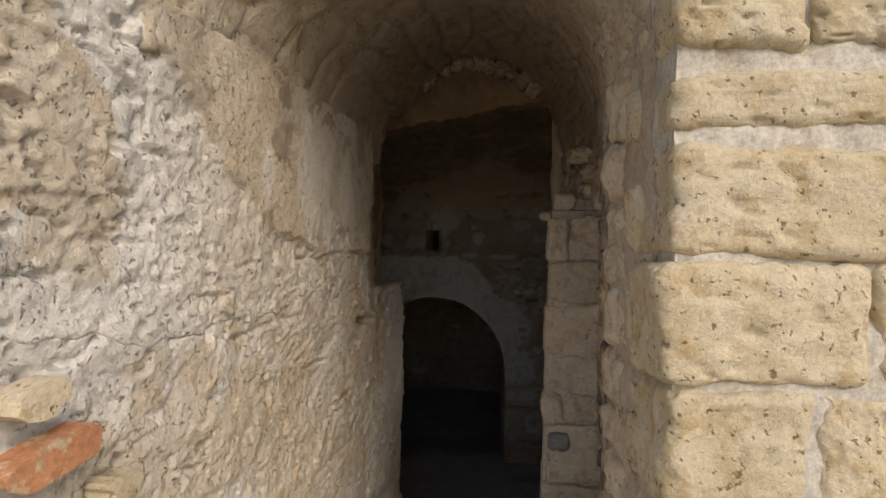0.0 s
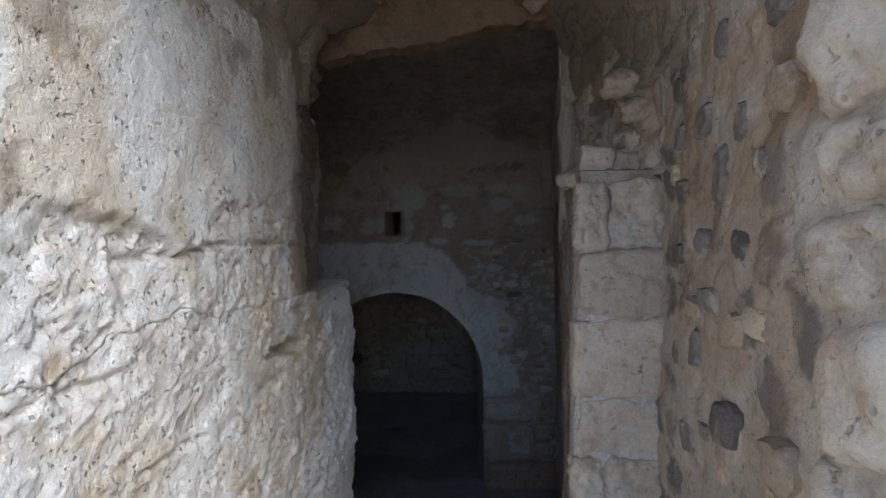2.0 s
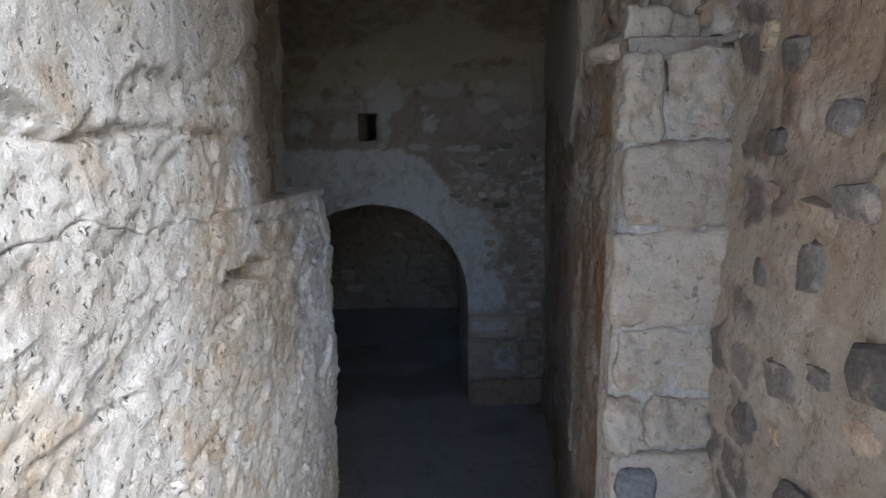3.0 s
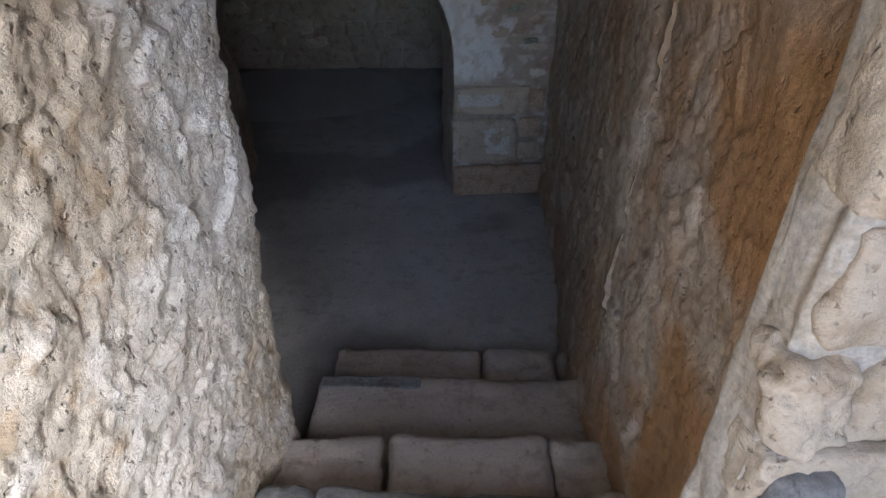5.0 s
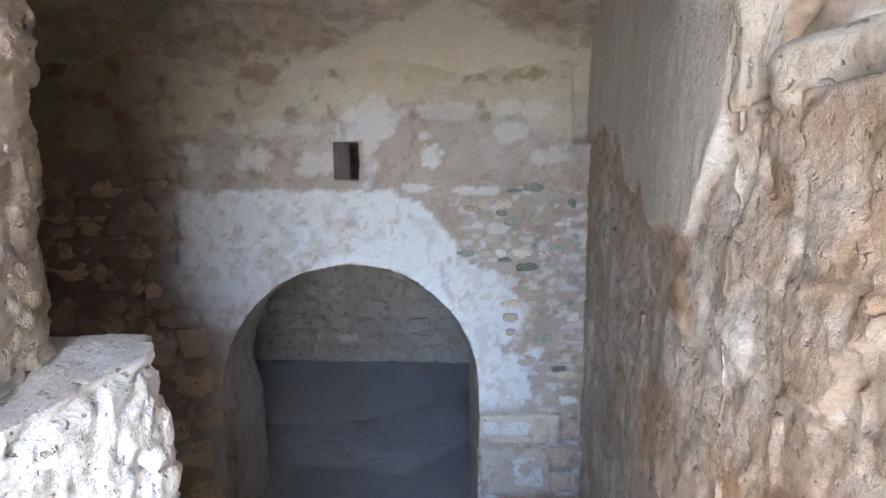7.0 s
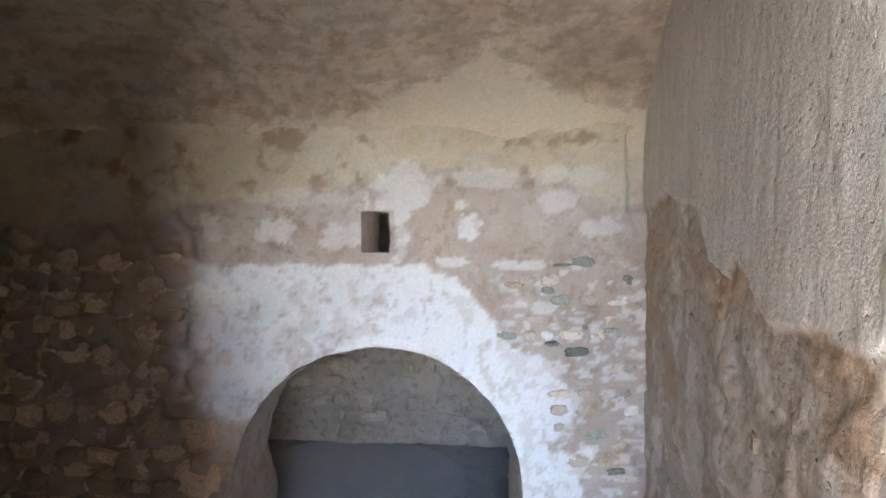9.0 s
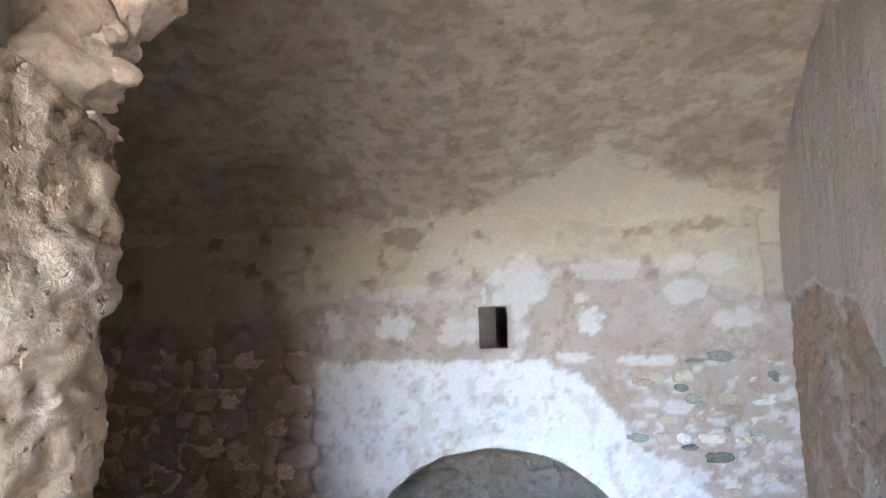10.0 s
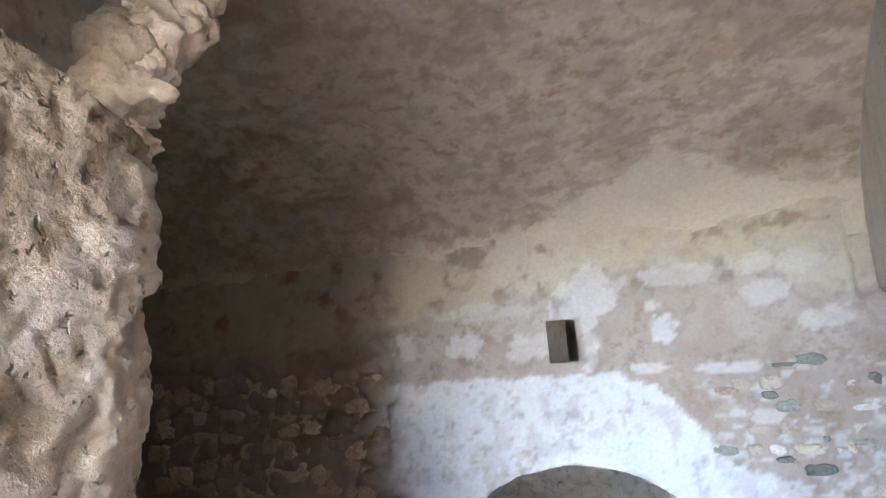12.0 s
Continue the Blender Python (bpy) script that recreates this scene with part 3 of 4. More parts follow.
wall("wall_chamber_west", [(-4.0, 4.8), (-4.0, 7.7)], -1.35, 3.6, PALE, masonry(0.03, 3.5, 5, 39), 0.3, 0.04, None, "unseen rubble side wall of the chamber, made pale to throw light back")

ARCH_X, ARCH_A, ARCH_H = -0.49, 0.94, 0.98


def far_wall():
    """The chamber's end wall with its round arch and its small slit."""
    step, y0, depth = 0.02, 7.6, 0.8
    xs, zs = np.arange(-4.3, 1.45, step), np.arange(-1.3, 3.4, step)
    X, Z = np.meshgrid(xs, zs, indexing="ij")
    P = np.stack((X, np.full_like(X, y0), Z), -1)
    nu, nv = X.shape

    def inside(x, z):
        arch = np.where(z > 0, ((x - ARCH_X) / ARCH_A) ** 2 + (np.maximum(z, 0) / ARCH_H) ** 2 < 1, np.abs(x - ARCH_X) < ARCH_A)
        return arch

    slit = (np.abs(X + 0.49) < 0.105) & (np.abs(Z - 1.705) < 0.14)
    hole = inside(X, Z)
    ex, ez = (X - ARCH_X) / ARCH_A, Z / ARCH_H
    rr = np.where(Z > 0, np.hypot(ex, ez), np.abs(ex))
    rr = np.maximum(rr, 1e-3)
    wob = 1 + 0.012 * fbm(P, 6, 3, 71)
    SX = np.where(hole, ARCH_X + ex / rr * ARCH_A * wob, X)
    SZ = np.where(hole & (Z > 0), ez / rr * ARCH_H * wob, Z)
    left = ramp(X, -1.45, -1.75)
    body = masonry(0.014, 4.5, 11, 73)(P, X, Z)
    rub = masonry(0.035, 4.2, 6.0, 75)(P, X, Z)
    pier = ramp(X, 0.62, 0.78) * ramp(Z, 1.5, 1.25)
    skin = 0.008 * fbm(P, 3, 3, 77) + 0.012 * ledges(P, 5, 76, 2.0) + 0.003 * fbm(P, 20, 3, 78)
    low = ramp(Z, 2.0, 1.5)
    D = skin * (1 - left * low) + rub * left * low + body * pier
    D = D - 0.07 * ramp(X + 0.01 * fbm(P, 9, 3, 72), 1.085, 1.105) * ramp(Z, 1.83, 1.86) * ramp(Z, 2.36, 2.30)
    P = np.stack((SX, y0 - D, SZ), -1)
    keep = ~(hole[:-1, :-1] & hole[1:, :-1] & hole[:-1, 1:] & hole[1:, 1:]) & ~(slit[:-1, :-1] & slit[1:, 1:] & slit[1:, :-1] & slit[:-1, 1:])
    faces = [f for f, k in zip(grid_faces(nu, nv), keep.ravel()) if k]
    verts = [P.reshape(-1, 3)]
    count = nu * nv
    # soffit and reveals of the arch
    curve = [(ARCH_X + ARCH_A, -1.3 + 1.3 * k) for k in np.linspace(0, 1, 40)[:-1]]
    curve += [(ARCH_X + ARCH_A * math.cos(a), ARCH_H * math.sin(a)) for a in np.linspace(0, math.pi, 90)]
    curve += [(ARCH_X - ARCH_A + 0.07 * min(1, 6 * k), -1.3 * k) for k in np.linspace(0, 1, 40)[1:]]
    c = np.array(curve)
    ny = 36
    yv = np.linspace(y0 - 0.004, y0 + depth, ny)
    S = np.zeros((len(c), ny, 3))
    S[..., 0], S[..., 2], S[..., 1] = c[:, None, 0], c[:, None, 1], yv[None]
    inward = np.stack((ARCH_X - c[:, 0], np.zeros(len(c)), np.where(c[:, 1] > 0, -c[:, 1], 0)), -1)
    inward /= np.linalg.norm(inward, axis=1, keepdims=True) + 1e-9
    arcs = np.cumsum(np.concatenate(([0], np.hypot(*np.diff(c, axis=0).T))))
    SD = masonry(0.02, 4.0, 6.0, 79)(S, np.repeat(arcs[:, None], ny, 1), S[..., 1]) * ramp(yv, y0, y0 + 0.06)[None]
    S = S + inward[:, None, :] * SD[..., None]
    verts.append(S.reshape(-1, 3))
    faces += [f[::-1] for f in grid_faces(len(c), ny, count)]
    count += len(c) * ny
    # reveal of the slit, splayed on one side
    for (x0, z0), (x1, z1), dx0, dx1 in (((-0.595, 1.565), (-0.595, 1.845), 0.09, 0.09), ((-0.595, 1.845), (-0.385, 1.845), 0.09, 0.0), ((-0.385, 1.845), (-0.385, 1.565), 0, 0), ((-0.385, 1.565), (-0.595, 1.565), 0, 0.09)):
        verts.append(np.array([(x0, y0 - 0.003, z0), (x1, y0 - 0.003, z1), (x1 + dx1, y0 + 0.34, z1), (x0 + dx0, y0 + 0.34, z0)]))
        faces.append([count, count + 1, count + 2, count + 3])
        count += 4
    V = np.concatenate(verts)
    whole = np.zeros(len(V))
    n1, n2, n3 = fbm(P, 3.2, 5, 81), fbm(P, 7, 5, 83), fbm(P, 1.6, 4, 85)
    right_edge = np.interp(Z, [-0.2, 0.12, 0.525, 0.89, 1.03, 1.285, 1.5], [0.80, 0.88, 0.715, 0.55, 0.36, 0.12, -0.08])
    n4, n5 = fbm(P, 11, 5, 86), fbm(P, 22, 4, 88)
    # limewash; its west edge and some of its white paint in door light
    band = ramp(X - right_edge + 0.16 * n1 + 0.10 * n2 + 0.05 * n5, 0.03, -0.03) * ramp(X + 0.12 * n2, -1.78, -1.55) * ramp(Z + 0.03 * n2 + 0.02 * n5, 1.515, 1.485) * ramp(Z + 0.1 * n1, -0.2, -0.08) * np.maximum(ramp(X, -1.2, -0.95), ramp(Z + 0.2 * n1, 0.40, 0.56))
    thin = 0.93 - 0.30 * ramp(n4, 0.15, 0.3) - 0.40 * ramp(n5 + 0.6 * n2, 0.45, 0.55)
    lumps = np.zeros_like(X)
    for bx, bz, rx, rz, a in ((-1.50, 1.73, 0.10, 0.08, 0.5), (-1.11, 1.71, 0.16, 0.09, 0.55), (-0.72, 1.68, 0.15, 0.08, 0.45), (0.118, 1.75, 0.08, 0.085, 0.75), (0.05, 1.88, 0.06, 0.03, 0.6), (0.666, 1.91, 0.13, 0.075, 0.5), (0.92, 1.75, 0.15, 0.06, 0.5),
                             (-0.33, 1.66, 0.06, 0.22, 0.6), (-0.40, 1.96, 0.19, 0.10, 0.6), (-0.30, 2.06, 0.12, 0.12, 0.5), (0.25, 2.04, 0.35, 0.05, 0.4), (0.75, 2.07, 0.2, 0.05, 0.4), (-0.95, 1.93, 0.35, 0.05, 0.3), (0.02, 1.52, 0.12, 0.03, 0.6), (0.45, 1.50, 0.18, 0.03, 0.6)):
        lumps = np.maximum(lumps, a * ramp(np.hypot((X - bx) / rx, (Z - bz) / rz) + 0.55 * n2 + 0.35 * n5, 1.05, 0.9))
    flecks = 0.55 * ramp(fbm(P * np.array((1, 1, 2.4)), 9, 5, 87) + 0.3 * n5, 0.12, 0.24) * ramp(X, 0.05, 0.5) * ramp(Z + 0.05 * n1, 1.56, 1.48)
    haze = 0.16 * ramp(n3 + 0.4 * n2, -0.2, 0.4) * ramp(X + 0.2 * n1, -1.9, -1.4)
    whole[: nu * nv] = np.clip(np.maximum.reduce([band * thin, lumps, flecks, haze]), 0, 1).ravel()
    mauve_top = np.interp(X, [-2.3, -1.7, -1.36, -0.72, -0.43, -0.29, 0.0, 0.35, 0.7, 1.06], [1.75, 1.86, 1.93, 1.94, 2.0, 2.12, 2.10, 2.07, 2.03, 1.85])
    yellow = ramp(Z - mauve_top + 0.07 * n1 + 0.04 * n4, -0.012, 0.012) * (0.85 - 0.35 * ramp(n4, 0.1, 0.3))
    # darker brown toward the west, with dark chips and flecks at random
    darkened = np.zeros(len(V))
    darkened[: nu * nv] = np.clip(0.30 * ramp(X + 0.2 * n1, -1.5, -1.95) + 0.25 * ramp(n2 + 0.4 * n5, 0.35, 0.5) * (1 - band) + 0.40 * ramp(n2 + 0.5 * n4, 0.45, 0.6) * ramp(Z, 1.9, 2.05), 0, 1).ravel()
    tones = np.zeros(len(V))
    tones[: nu * nv] = yellow.ravel()
    ob = mesh_object("wall_chamber_north", V, faces, FARPLASTER, None, {"patch": whole, "stain_shade": darkened, "tone": tones})
    return tagged(ob, "end wall with limewashed round arch and small slit", "wall", kind="structure")


north = far_wall()

# vault over the chamber
xs = np.linspace(-4.2, 1.4, 330)
ang = np.linspace(-0.03, math.pi / 2, 190)
X, T = np.meshgrid(xs, ang, indexing="ij")
P = np.stack((X, 7.63 - 2.78 * (1 - np.cos(T)), 2.2 + 1.06 * np.sin(T)), -1)
n = fbm(P, 3.0, 5, 91)
P[..., 1:] -= (0.012 * fbm(P, 4, 4, 93) + 0.010 * ledges(P * np.array((0.6, 1, 1)), 5, 94, 2.0))[..., None] * np.stack((np.cos(T), np.sin(T)), -1)
edge = np.interp(X, [-3.4, -2.1, -1.5, -0.95, -0.56, -0.36, 0.0, 0.19, 0.32, 0.6, 0.9, 1.15], [2.40, 2.37, 2.37, 2.41, 2.45, 2.54, 2.64, 2.74, 2.66, 2.58, 2.50, 2.47])
surface("ceiling_chamber", P, VAULT, np.array((0, 0.3, 0.35)), {"patch": np.clip(ramp(P[..., 2] - edge + 0.05 * n + 0.05 * fbm(P, 14, 4, 99) + 0.025 * fbm(P, 45, 3, 100), 0.008, -0.008) * (0.95 + 0.1 * n) + (0.30 * ramp(fbm(P * np.array((0.5, 1, 1.2)), 6, 5, 96), 0.05, 0.25) + 0.40 * ramp(fbm(P * np.array((0.6, 1, 1)), 17, 5, 97), 0.12, 0.22)) * (0.5 + 0.5 * ramp(X, -1.4, 0.2)), 0, 1), "stain_shade": np.clip(0.35 * ramp(n, 0.0, 0.5) + 0.45 * ramp(fbm(P * np.array((0.7, 1, 1)), 15, 6, 98, 0.6), 0.08, 0.2), 0, 0.7) * ramp(P[..., 2] - edge, -0.05, 0.05)}, "stained plaster barrel vault of the chamber")

# ---- room behind the arch ----
back_wall = wall("wall_back", [(-4.5, 11.72), (3.5, 11.12)], -1.3, 2.2, MORTAR, masonry(0.03, 3.0, 4.5, 95), 0.3, 0.03, None, "rubble end wall of the room behind the arch")
wall("wall_back_west", [(-3.2, 8.4), (-3.2, 12.4)], -1.3, 2.2, RUBBLE, masonry(0.03, 3.0, 4.5, 97), 0.3, 0.05, None, "rubble side wall of the room behind the arch")
wall("wall_back_east", [(2.2, 12.4), (2.2, 8.4)], -1.3, 2.2, RUBBLE, masonry(0.03, 3.0, 4.5, 99), 0.3, 0.05, None, "rubble side wall of the room behind the arch")
wall("wall_back_south", [(3.5, 8.40), (ARCH_X + ARCH_A + 0.02, 8.40)], -1.3, 2.2, RUBBLE, masonry(0.02, 3.0, 4.5, 98), 0.3, 0.06, None, "inner face of the arch wall")
wall("wall_back_south_west", [(ARCH_X - ARCH_A - 0.02, 8.40), (-4.5, 8.40)], -1.3, 2.2, RUBBLE, masonry(0.02, 3.0, 4.5, 98), 0.3, 0.06, None, "inner face of the arch wall")
box_mesh("wall_back_south_above_west", (-3.2, 8.1, 1.15), (-0.62, 8.4, 2.0), RUBBLE, label="inner face above the arch")
box_mesh("wall_back_south_above_east", (-0.36, 8.1, 1.15), (2.2, 8.4, 2.0), RUBBLE, label="inner face above the arch")
box_mesh("ceiling_back", (-4.5, 8.1, 2.0), (3.5, 12.6, 2.3), VAULT, label="dark ceiling of the room behind the arch", category="ceiling")

# lower floor
fx, fy = np.linspace(-4.3, 3.4, 260), np.linspace(5.0, 12.4, 260)
X, Y = np.meshgrid(fx, fy, indexing="ij")
P = np.stack((X, Y, np.full_like(X, -1.12)), -1)
P[..., 2] += 0.008 * fbm(P, 1.5, 4, 101) + 0.004 * fbm(P, 8, 3, 103)
n = fbm(P, 2.0, 4, 105)
lip = ramp(np.hypot((X + 1.15) / 1.35, (Y - 10.5) / 1.05) + 0.06 * n, 1.03, 0.97)
surface("floor", P, EARTH, np.array((0, 0, -0.2)), {"patch": np.clip(0.75 * lip + 0.25 * ramp(n, 0.1, 0.5), 0, 1), "stain_shade": 0.6 * ramp(fbm(P, 1.1, 4, 107), 0.1, 0.5) * (1 - lip)}, "dusty grey earth floor with a paler dried patch", "floor")

# passage floor and sill
fx, fy = np.linspace(-1.3, 0.95, 120), np.linspace(0.9, 3.62, 140)
X, Y = np.meshgrid(fx, fy, indexing="ij")
P = np.stack((X, Y - 0.07 * (X - 0.4) * ramp(Y, 2.8, 3.62), np.zeros_like(X)), -1)
P[..., 2] = 0.004 + 0.008 * fbm(P, 5, 4, 111) - 0.02 * ramp(Y, 3.56, 3.62)
surface("floor_passage", P, GREY_MORTAR, np.array((0, 0, -0.3)), {"stain_shade": 0.4 * ramp(fbm(P, 3, 4, 113), 0.1, 0.6)}, "worn grey stone floor of the passage", "floor")


# ---- staircase ----
def staircase():
    root = tagged(new("staircase"), "worn stone steps leading down to the earth floor", "stairs")
    rows = (
        (-0.17, 3.45, 3.80, -0.62, ((0.1, TREAD), (0.75, TREAD))),
        (-0.335, 3.70, 4.20, -0.62, ((-0.43, SLAB), (0.43, SLAB), (0.75, TREAD))),
        (-0.50, 4.12, 4.545, -0.60, ((-0.185, TREAD), (0.42, TREAD), (0.78, TREAD))),
        (-0.68, 4.45, 5.03, -0.52, ((0.76, TREAD), (0.92, TREAD))),
        (-0.87, 4.94, 5.42, -0.46, ((0.315, TREAD), (0.70, TREAD), (0.96, TREAD))),
    )
    seed = 300
    for z, y0, y1, x, stones in rows:
        for x1, mat in stones:
            seed += 1
            me = block_mesh(seed, (x1 - x - 0.012, y1 - y0, 0.26), 20, 0.04, 0.018, mat, 0.007)
            set_stone(me, root, pose((x + x1) / 2, (y0 + y1) / 2 - 0.12 * (x + x1) / 2, z - 0.13, random.uniform(-1, 1), random.uniform(-1, 1), -6.8 + random.uniform(-1, 1)), "tread")
            x = x1
    patch = block_mesh(333, (0.46, 0.08, 0.03), 8, 0.012, 0.006, SLAB, 0.003)
    set_stone(patch, root, pose(-0.24, 5.01, -0.688, 0, 0, -6.8), "slab_strip", "blue-grey stone strip along the tread")
    return root


stairs = staircase()


def rubble_rock(k, made={}):
    """One of a few broken tan rocks, about a metre across, to be scaled down."""
    k %= 8
    if k not in made:
        made[k] = block_mesh(650 + k, (1.0, 0.9, 0.85), 8, 0.16, 0.20, TAN, 0.035)
    return made[k]


# ---- squared stones at the inner doorway ----
def quoin():
    root = tagged(new("stone_quoin"), "stack of squared pale limestone blocks in a broken jamb", "masonry")
    courses = ((-0.02, 0.20, 0), (0.20, 0.56, 0), (0.56, 0.74, 1), (0.74, 0.97, 0), (0.97, 1.27, 0), (1.27, 1.53, 0), (1.53, 1.80, 1))
    for k, (z0, z1, split) in enumerate(courses):
        cuts = ((0.44, 0.57 + 0.05 * (k % 2)), (0.57 + 0.05 * (k % 2), 0.84)) if split else ((0.44 + random.uniform(-0.01, 0.02), 0.84),)
        for x0, x1 in cuts:
            me = block_mesh(400 + k + int(x0 * 50), (x1 - x0 - 0.004, 0.13, z1 - z0 - 0.006), 22, 0.026, 0.018, PALE, 0.006)
            set_stone(me, root, pose((x0 + x1) / 2 + 0.006 * k, 3.632 + random.uniform(-0.01, 0.01) + 0.012 * k, (z0 + z1) / 2, 0, 0, random.uniform(-2, 2) - 3), "stone")
    core = block_mesh(430, (0.36, 0.14, 1.68), 24, 0.02, 0.012, GREY_MORTAR, 0.006)
    set_stone(core, root, pose(0.652, 3.70, 0.84, -2.2, 0, -3), "mortar_core")
    inset = block_mesh(431, (0.13, 0.08, 0.10), 6, 0.03, 0.012, SLAB, 0.004)
    set_stone(inset, root, pose(0.535, 3.60, 0.46), "stone", "blue-grey stone chip set in the jamb")
    for k, (x, y, z, w, h) in enumerate(((0.60, 3.84, 1.875, 0.15, 0.15), (0.72, 3.86, 1.86, 0.12, 0.12), (0.52, 3.86, 1.82, 0.12, 0.07), (0.80, 3.9, 1.93, 0.14, 0.2))):
        set_stone(block_mesh(440 + k, (w, 0.16, h), 8, 0.03, 0.015, PALE, 0.005), root, pose(x, y, z, 0, 8 - 5 * k, -10 + 9 * k), "stone")
    for k in range(12):
        size = random.uniform(0.10, 0.17)
        m = pose(random.uniform(0.74, 0.90), random.uniform(3.74, 3.95), random.uniform(1.86, 2.24), *[random.uniform(-40, 40) for _ in range(3)]) @ Matrix.Diagonal((size, size, size * 0.8, 1))
        set_stone(rubble_rock(k), root, m, "rubble")
    return root


quoin()


# ---- coursed facade beside the entrance ----
def facade():
    root = tagged(new("facade_stones"), "coursed ochre limestone blocks with grey mortar joints", "masonry")
    rows = (
        (0.02, 0.30, (0.5, 0.45, 0.4)), (0.33, 0.60, (0.34, 0.5, 0.5)), (0.63, 0.90, (0.55, 0.4, 0.4)),
        (0.92, 1.235, (0.39, 0.26, 0.5)), (1.245, 1.565, (0.56, 0.36, 0.4)), (1.585, 1.87, (0.68, 0.3, 0.4)),
        (1.925, 2.065, (0.62, 0.34, 0.4)), (2.135, 2.28, (0.36, 0.24, 0.5)), (2.32, 2.58, (0.5, 0.4, 0.3)), (2.62, 2.88, (0.35, 0.5, 0.3)), (2.92, 3.2, (0.5, 0.4, 0.3)),
    )
    k = 0
    for z0, z1, widths in rows:
        x = 0.505 + random.uniform(-0.02, 0.035)
        for w in widths:
            me = block_mesh(500 + k, (w - 0.02, 0.3, z1 - z0), 30, 0.035, 0.016, OCHRE, 0.006)
            set_stone(me, root, pose(x + w / 2, 1.755 + random.uniform(-0.015, 0.015), (z0 + z1) / 2, 0, random.uniform(-1, 1), random.uniform(-1.5, 1.5)), "stone")
            x += w
            k += 1
    return root


facade()

# ---- loose and bedded stones ----
def rubble_mesh(seed, mat):
    """A broken stone, about 1 x 0.7 x 1: an uneven outline, a chamfered and pitched face."""
    rng = random.Random(seed)
    n = 14
    outline = []
    for k in range(n):
        a = 2 * math.pi * (k + rng.uniform(-0.3, 0.3)) / n
        c, q = math.cos(a), math.sin(a)
        r = 0.5 / max(abs(c), abs(q)) ** 0.75 * rng.uniform(0.70, 1.0)
        outline.append((c * r, q * r))
    tx, tz = rng.uniform(-0.10, 0.10), rng.uniform(-0.10, 0.10)
    verts = [(x * 1.02, 0.35, z * 1.02) for x, z in outline]
    verts += [(x, -0.22 + rng.uniform(-0.02, 0.02), z) for x, z in outline]
    verts += [(x * 0.84, -0.31 + tx * x + tz * z + rng.uniform(-0.03, 0.03), z * 0.84) for x, z in outline]
    verts.append((rng.uniform(-0.1, 0.1), -0.34 + rng.uniform(-0.03, 0.03), rng.uniform(-0.1, 0.1)))
    faces = []
    for k in range(n):
        j = (k + 1) % n
        faces += [[k, j, n + j, n + k], [n + k, n + j, 2 * n + j, 2 * n + k], [2 * n + k, 2 * n + j, 3 * n]]
    faces.append(list(range(n))[::-1])
    me = bpy.data.meshes.new("stone")
    me.from_pydata(verts, [], faces)
    me.materials.append(mat)
    me.update()
    bm = bmesh.new()
    bm.from_mesh(me)
    bmesh.ops.recalc_face_normals(bm, faces=bm.faces[:])
    for f in bm.faces:
        f.smooth = True
    for e in bm.edges:
        if len(e.link_faces) == 2 and e.calc_face_angle(0) > 0.6:
            e.smooth = False
    bm.to_mesh(me)
    bm.free()
    return me


SMALL = {}
for mat in (PALE, OCHRE, MORTAR, LIME, DARK, RUBBLE, GREENSTONE, BRICK, TAN):
    SMALL[mat.name] = [rubble_mesh(600 + k, mat) for k in range(10)]
ROCKS = [rubble_rock(k) for k in range(8)]


def bed_stone(parent, xy, nor, z, w, h, mat, proud=0.02, depth=0.12, tilt=0.0, name="stone", label=""):
    """A small stone bedded in a wall's face, standing out by 'proud'."""
    me = random.choice(SMALL[mat.name])
    m = frame_on((xy[0] + nor[0] * (proud - depth / 2), xy[1] + nor[1] * (proud - depth / 2)), nor, z)
    m = m @ Matrix.Rotation(radians(tilt), 4, "Y") @ Matrix.Diagonal((w, depth / 0.7, h, 1))
    return set_stone(me, parent, m, name, label)


def on_line(line, y):
    """The place and outward normal of a plan line at the given y."""
    pts = sorted(line, key=lambda q: q[1])
    x = float(np.interp(y, [q[1] for q in pts], [q[0] for q in pts]))
    x2 = float(np.interp(y + 0.02, [q[1] for q in pts], [q[0] for q in pts]))
    t = Vector((x2 - x, 0.02)).normalized()
    return (x, y), (-t[1], t[0])


# dark stones in the passage's east wall
for y, z, w, h in ((3.22, 1.72, 0.13, 0.12), (2.85, 1.73, 0.12, 0.19), (3.29, 1.53, 0.11, 0.09), (3.01, 1.57, 0.12, 0.10), (2.94, 1.42, 0.16, 0.10), (3.30, 1.21, 0.10, 0.14),
                   (3.07, 1.27, 0.13, 0.15), (3.27, 1.90, 0.10, 0.10), (2.99, 1.90, 0.16, 0.12), (2.70, 1.56, 0.12, 0.11), (2.83, 1.12, 0.22, 0.16), (3.16, 0.98, 0.16, 0.14),
                   (2.70, 1.84, 0.13, 0.10), (2.82, 2.06, 0.13, 0.14), (2.51, 2.03, 0.12, 0.12), (2.58, 1.73, 0.10, 0.10), (3.05, 0.72, 0.2, 0.12), (3.35, 0.80, 0.14, 0.14), (3.2, 0.5, 0.16, 0.12)):
    xy, nor = on_line(RIGHT, y)
    bed_stone(right_wall, xy, nor, z, w * 0.95, h * 0.9, DARK, 0.026, 0.10, random.uniform(-14, 14))
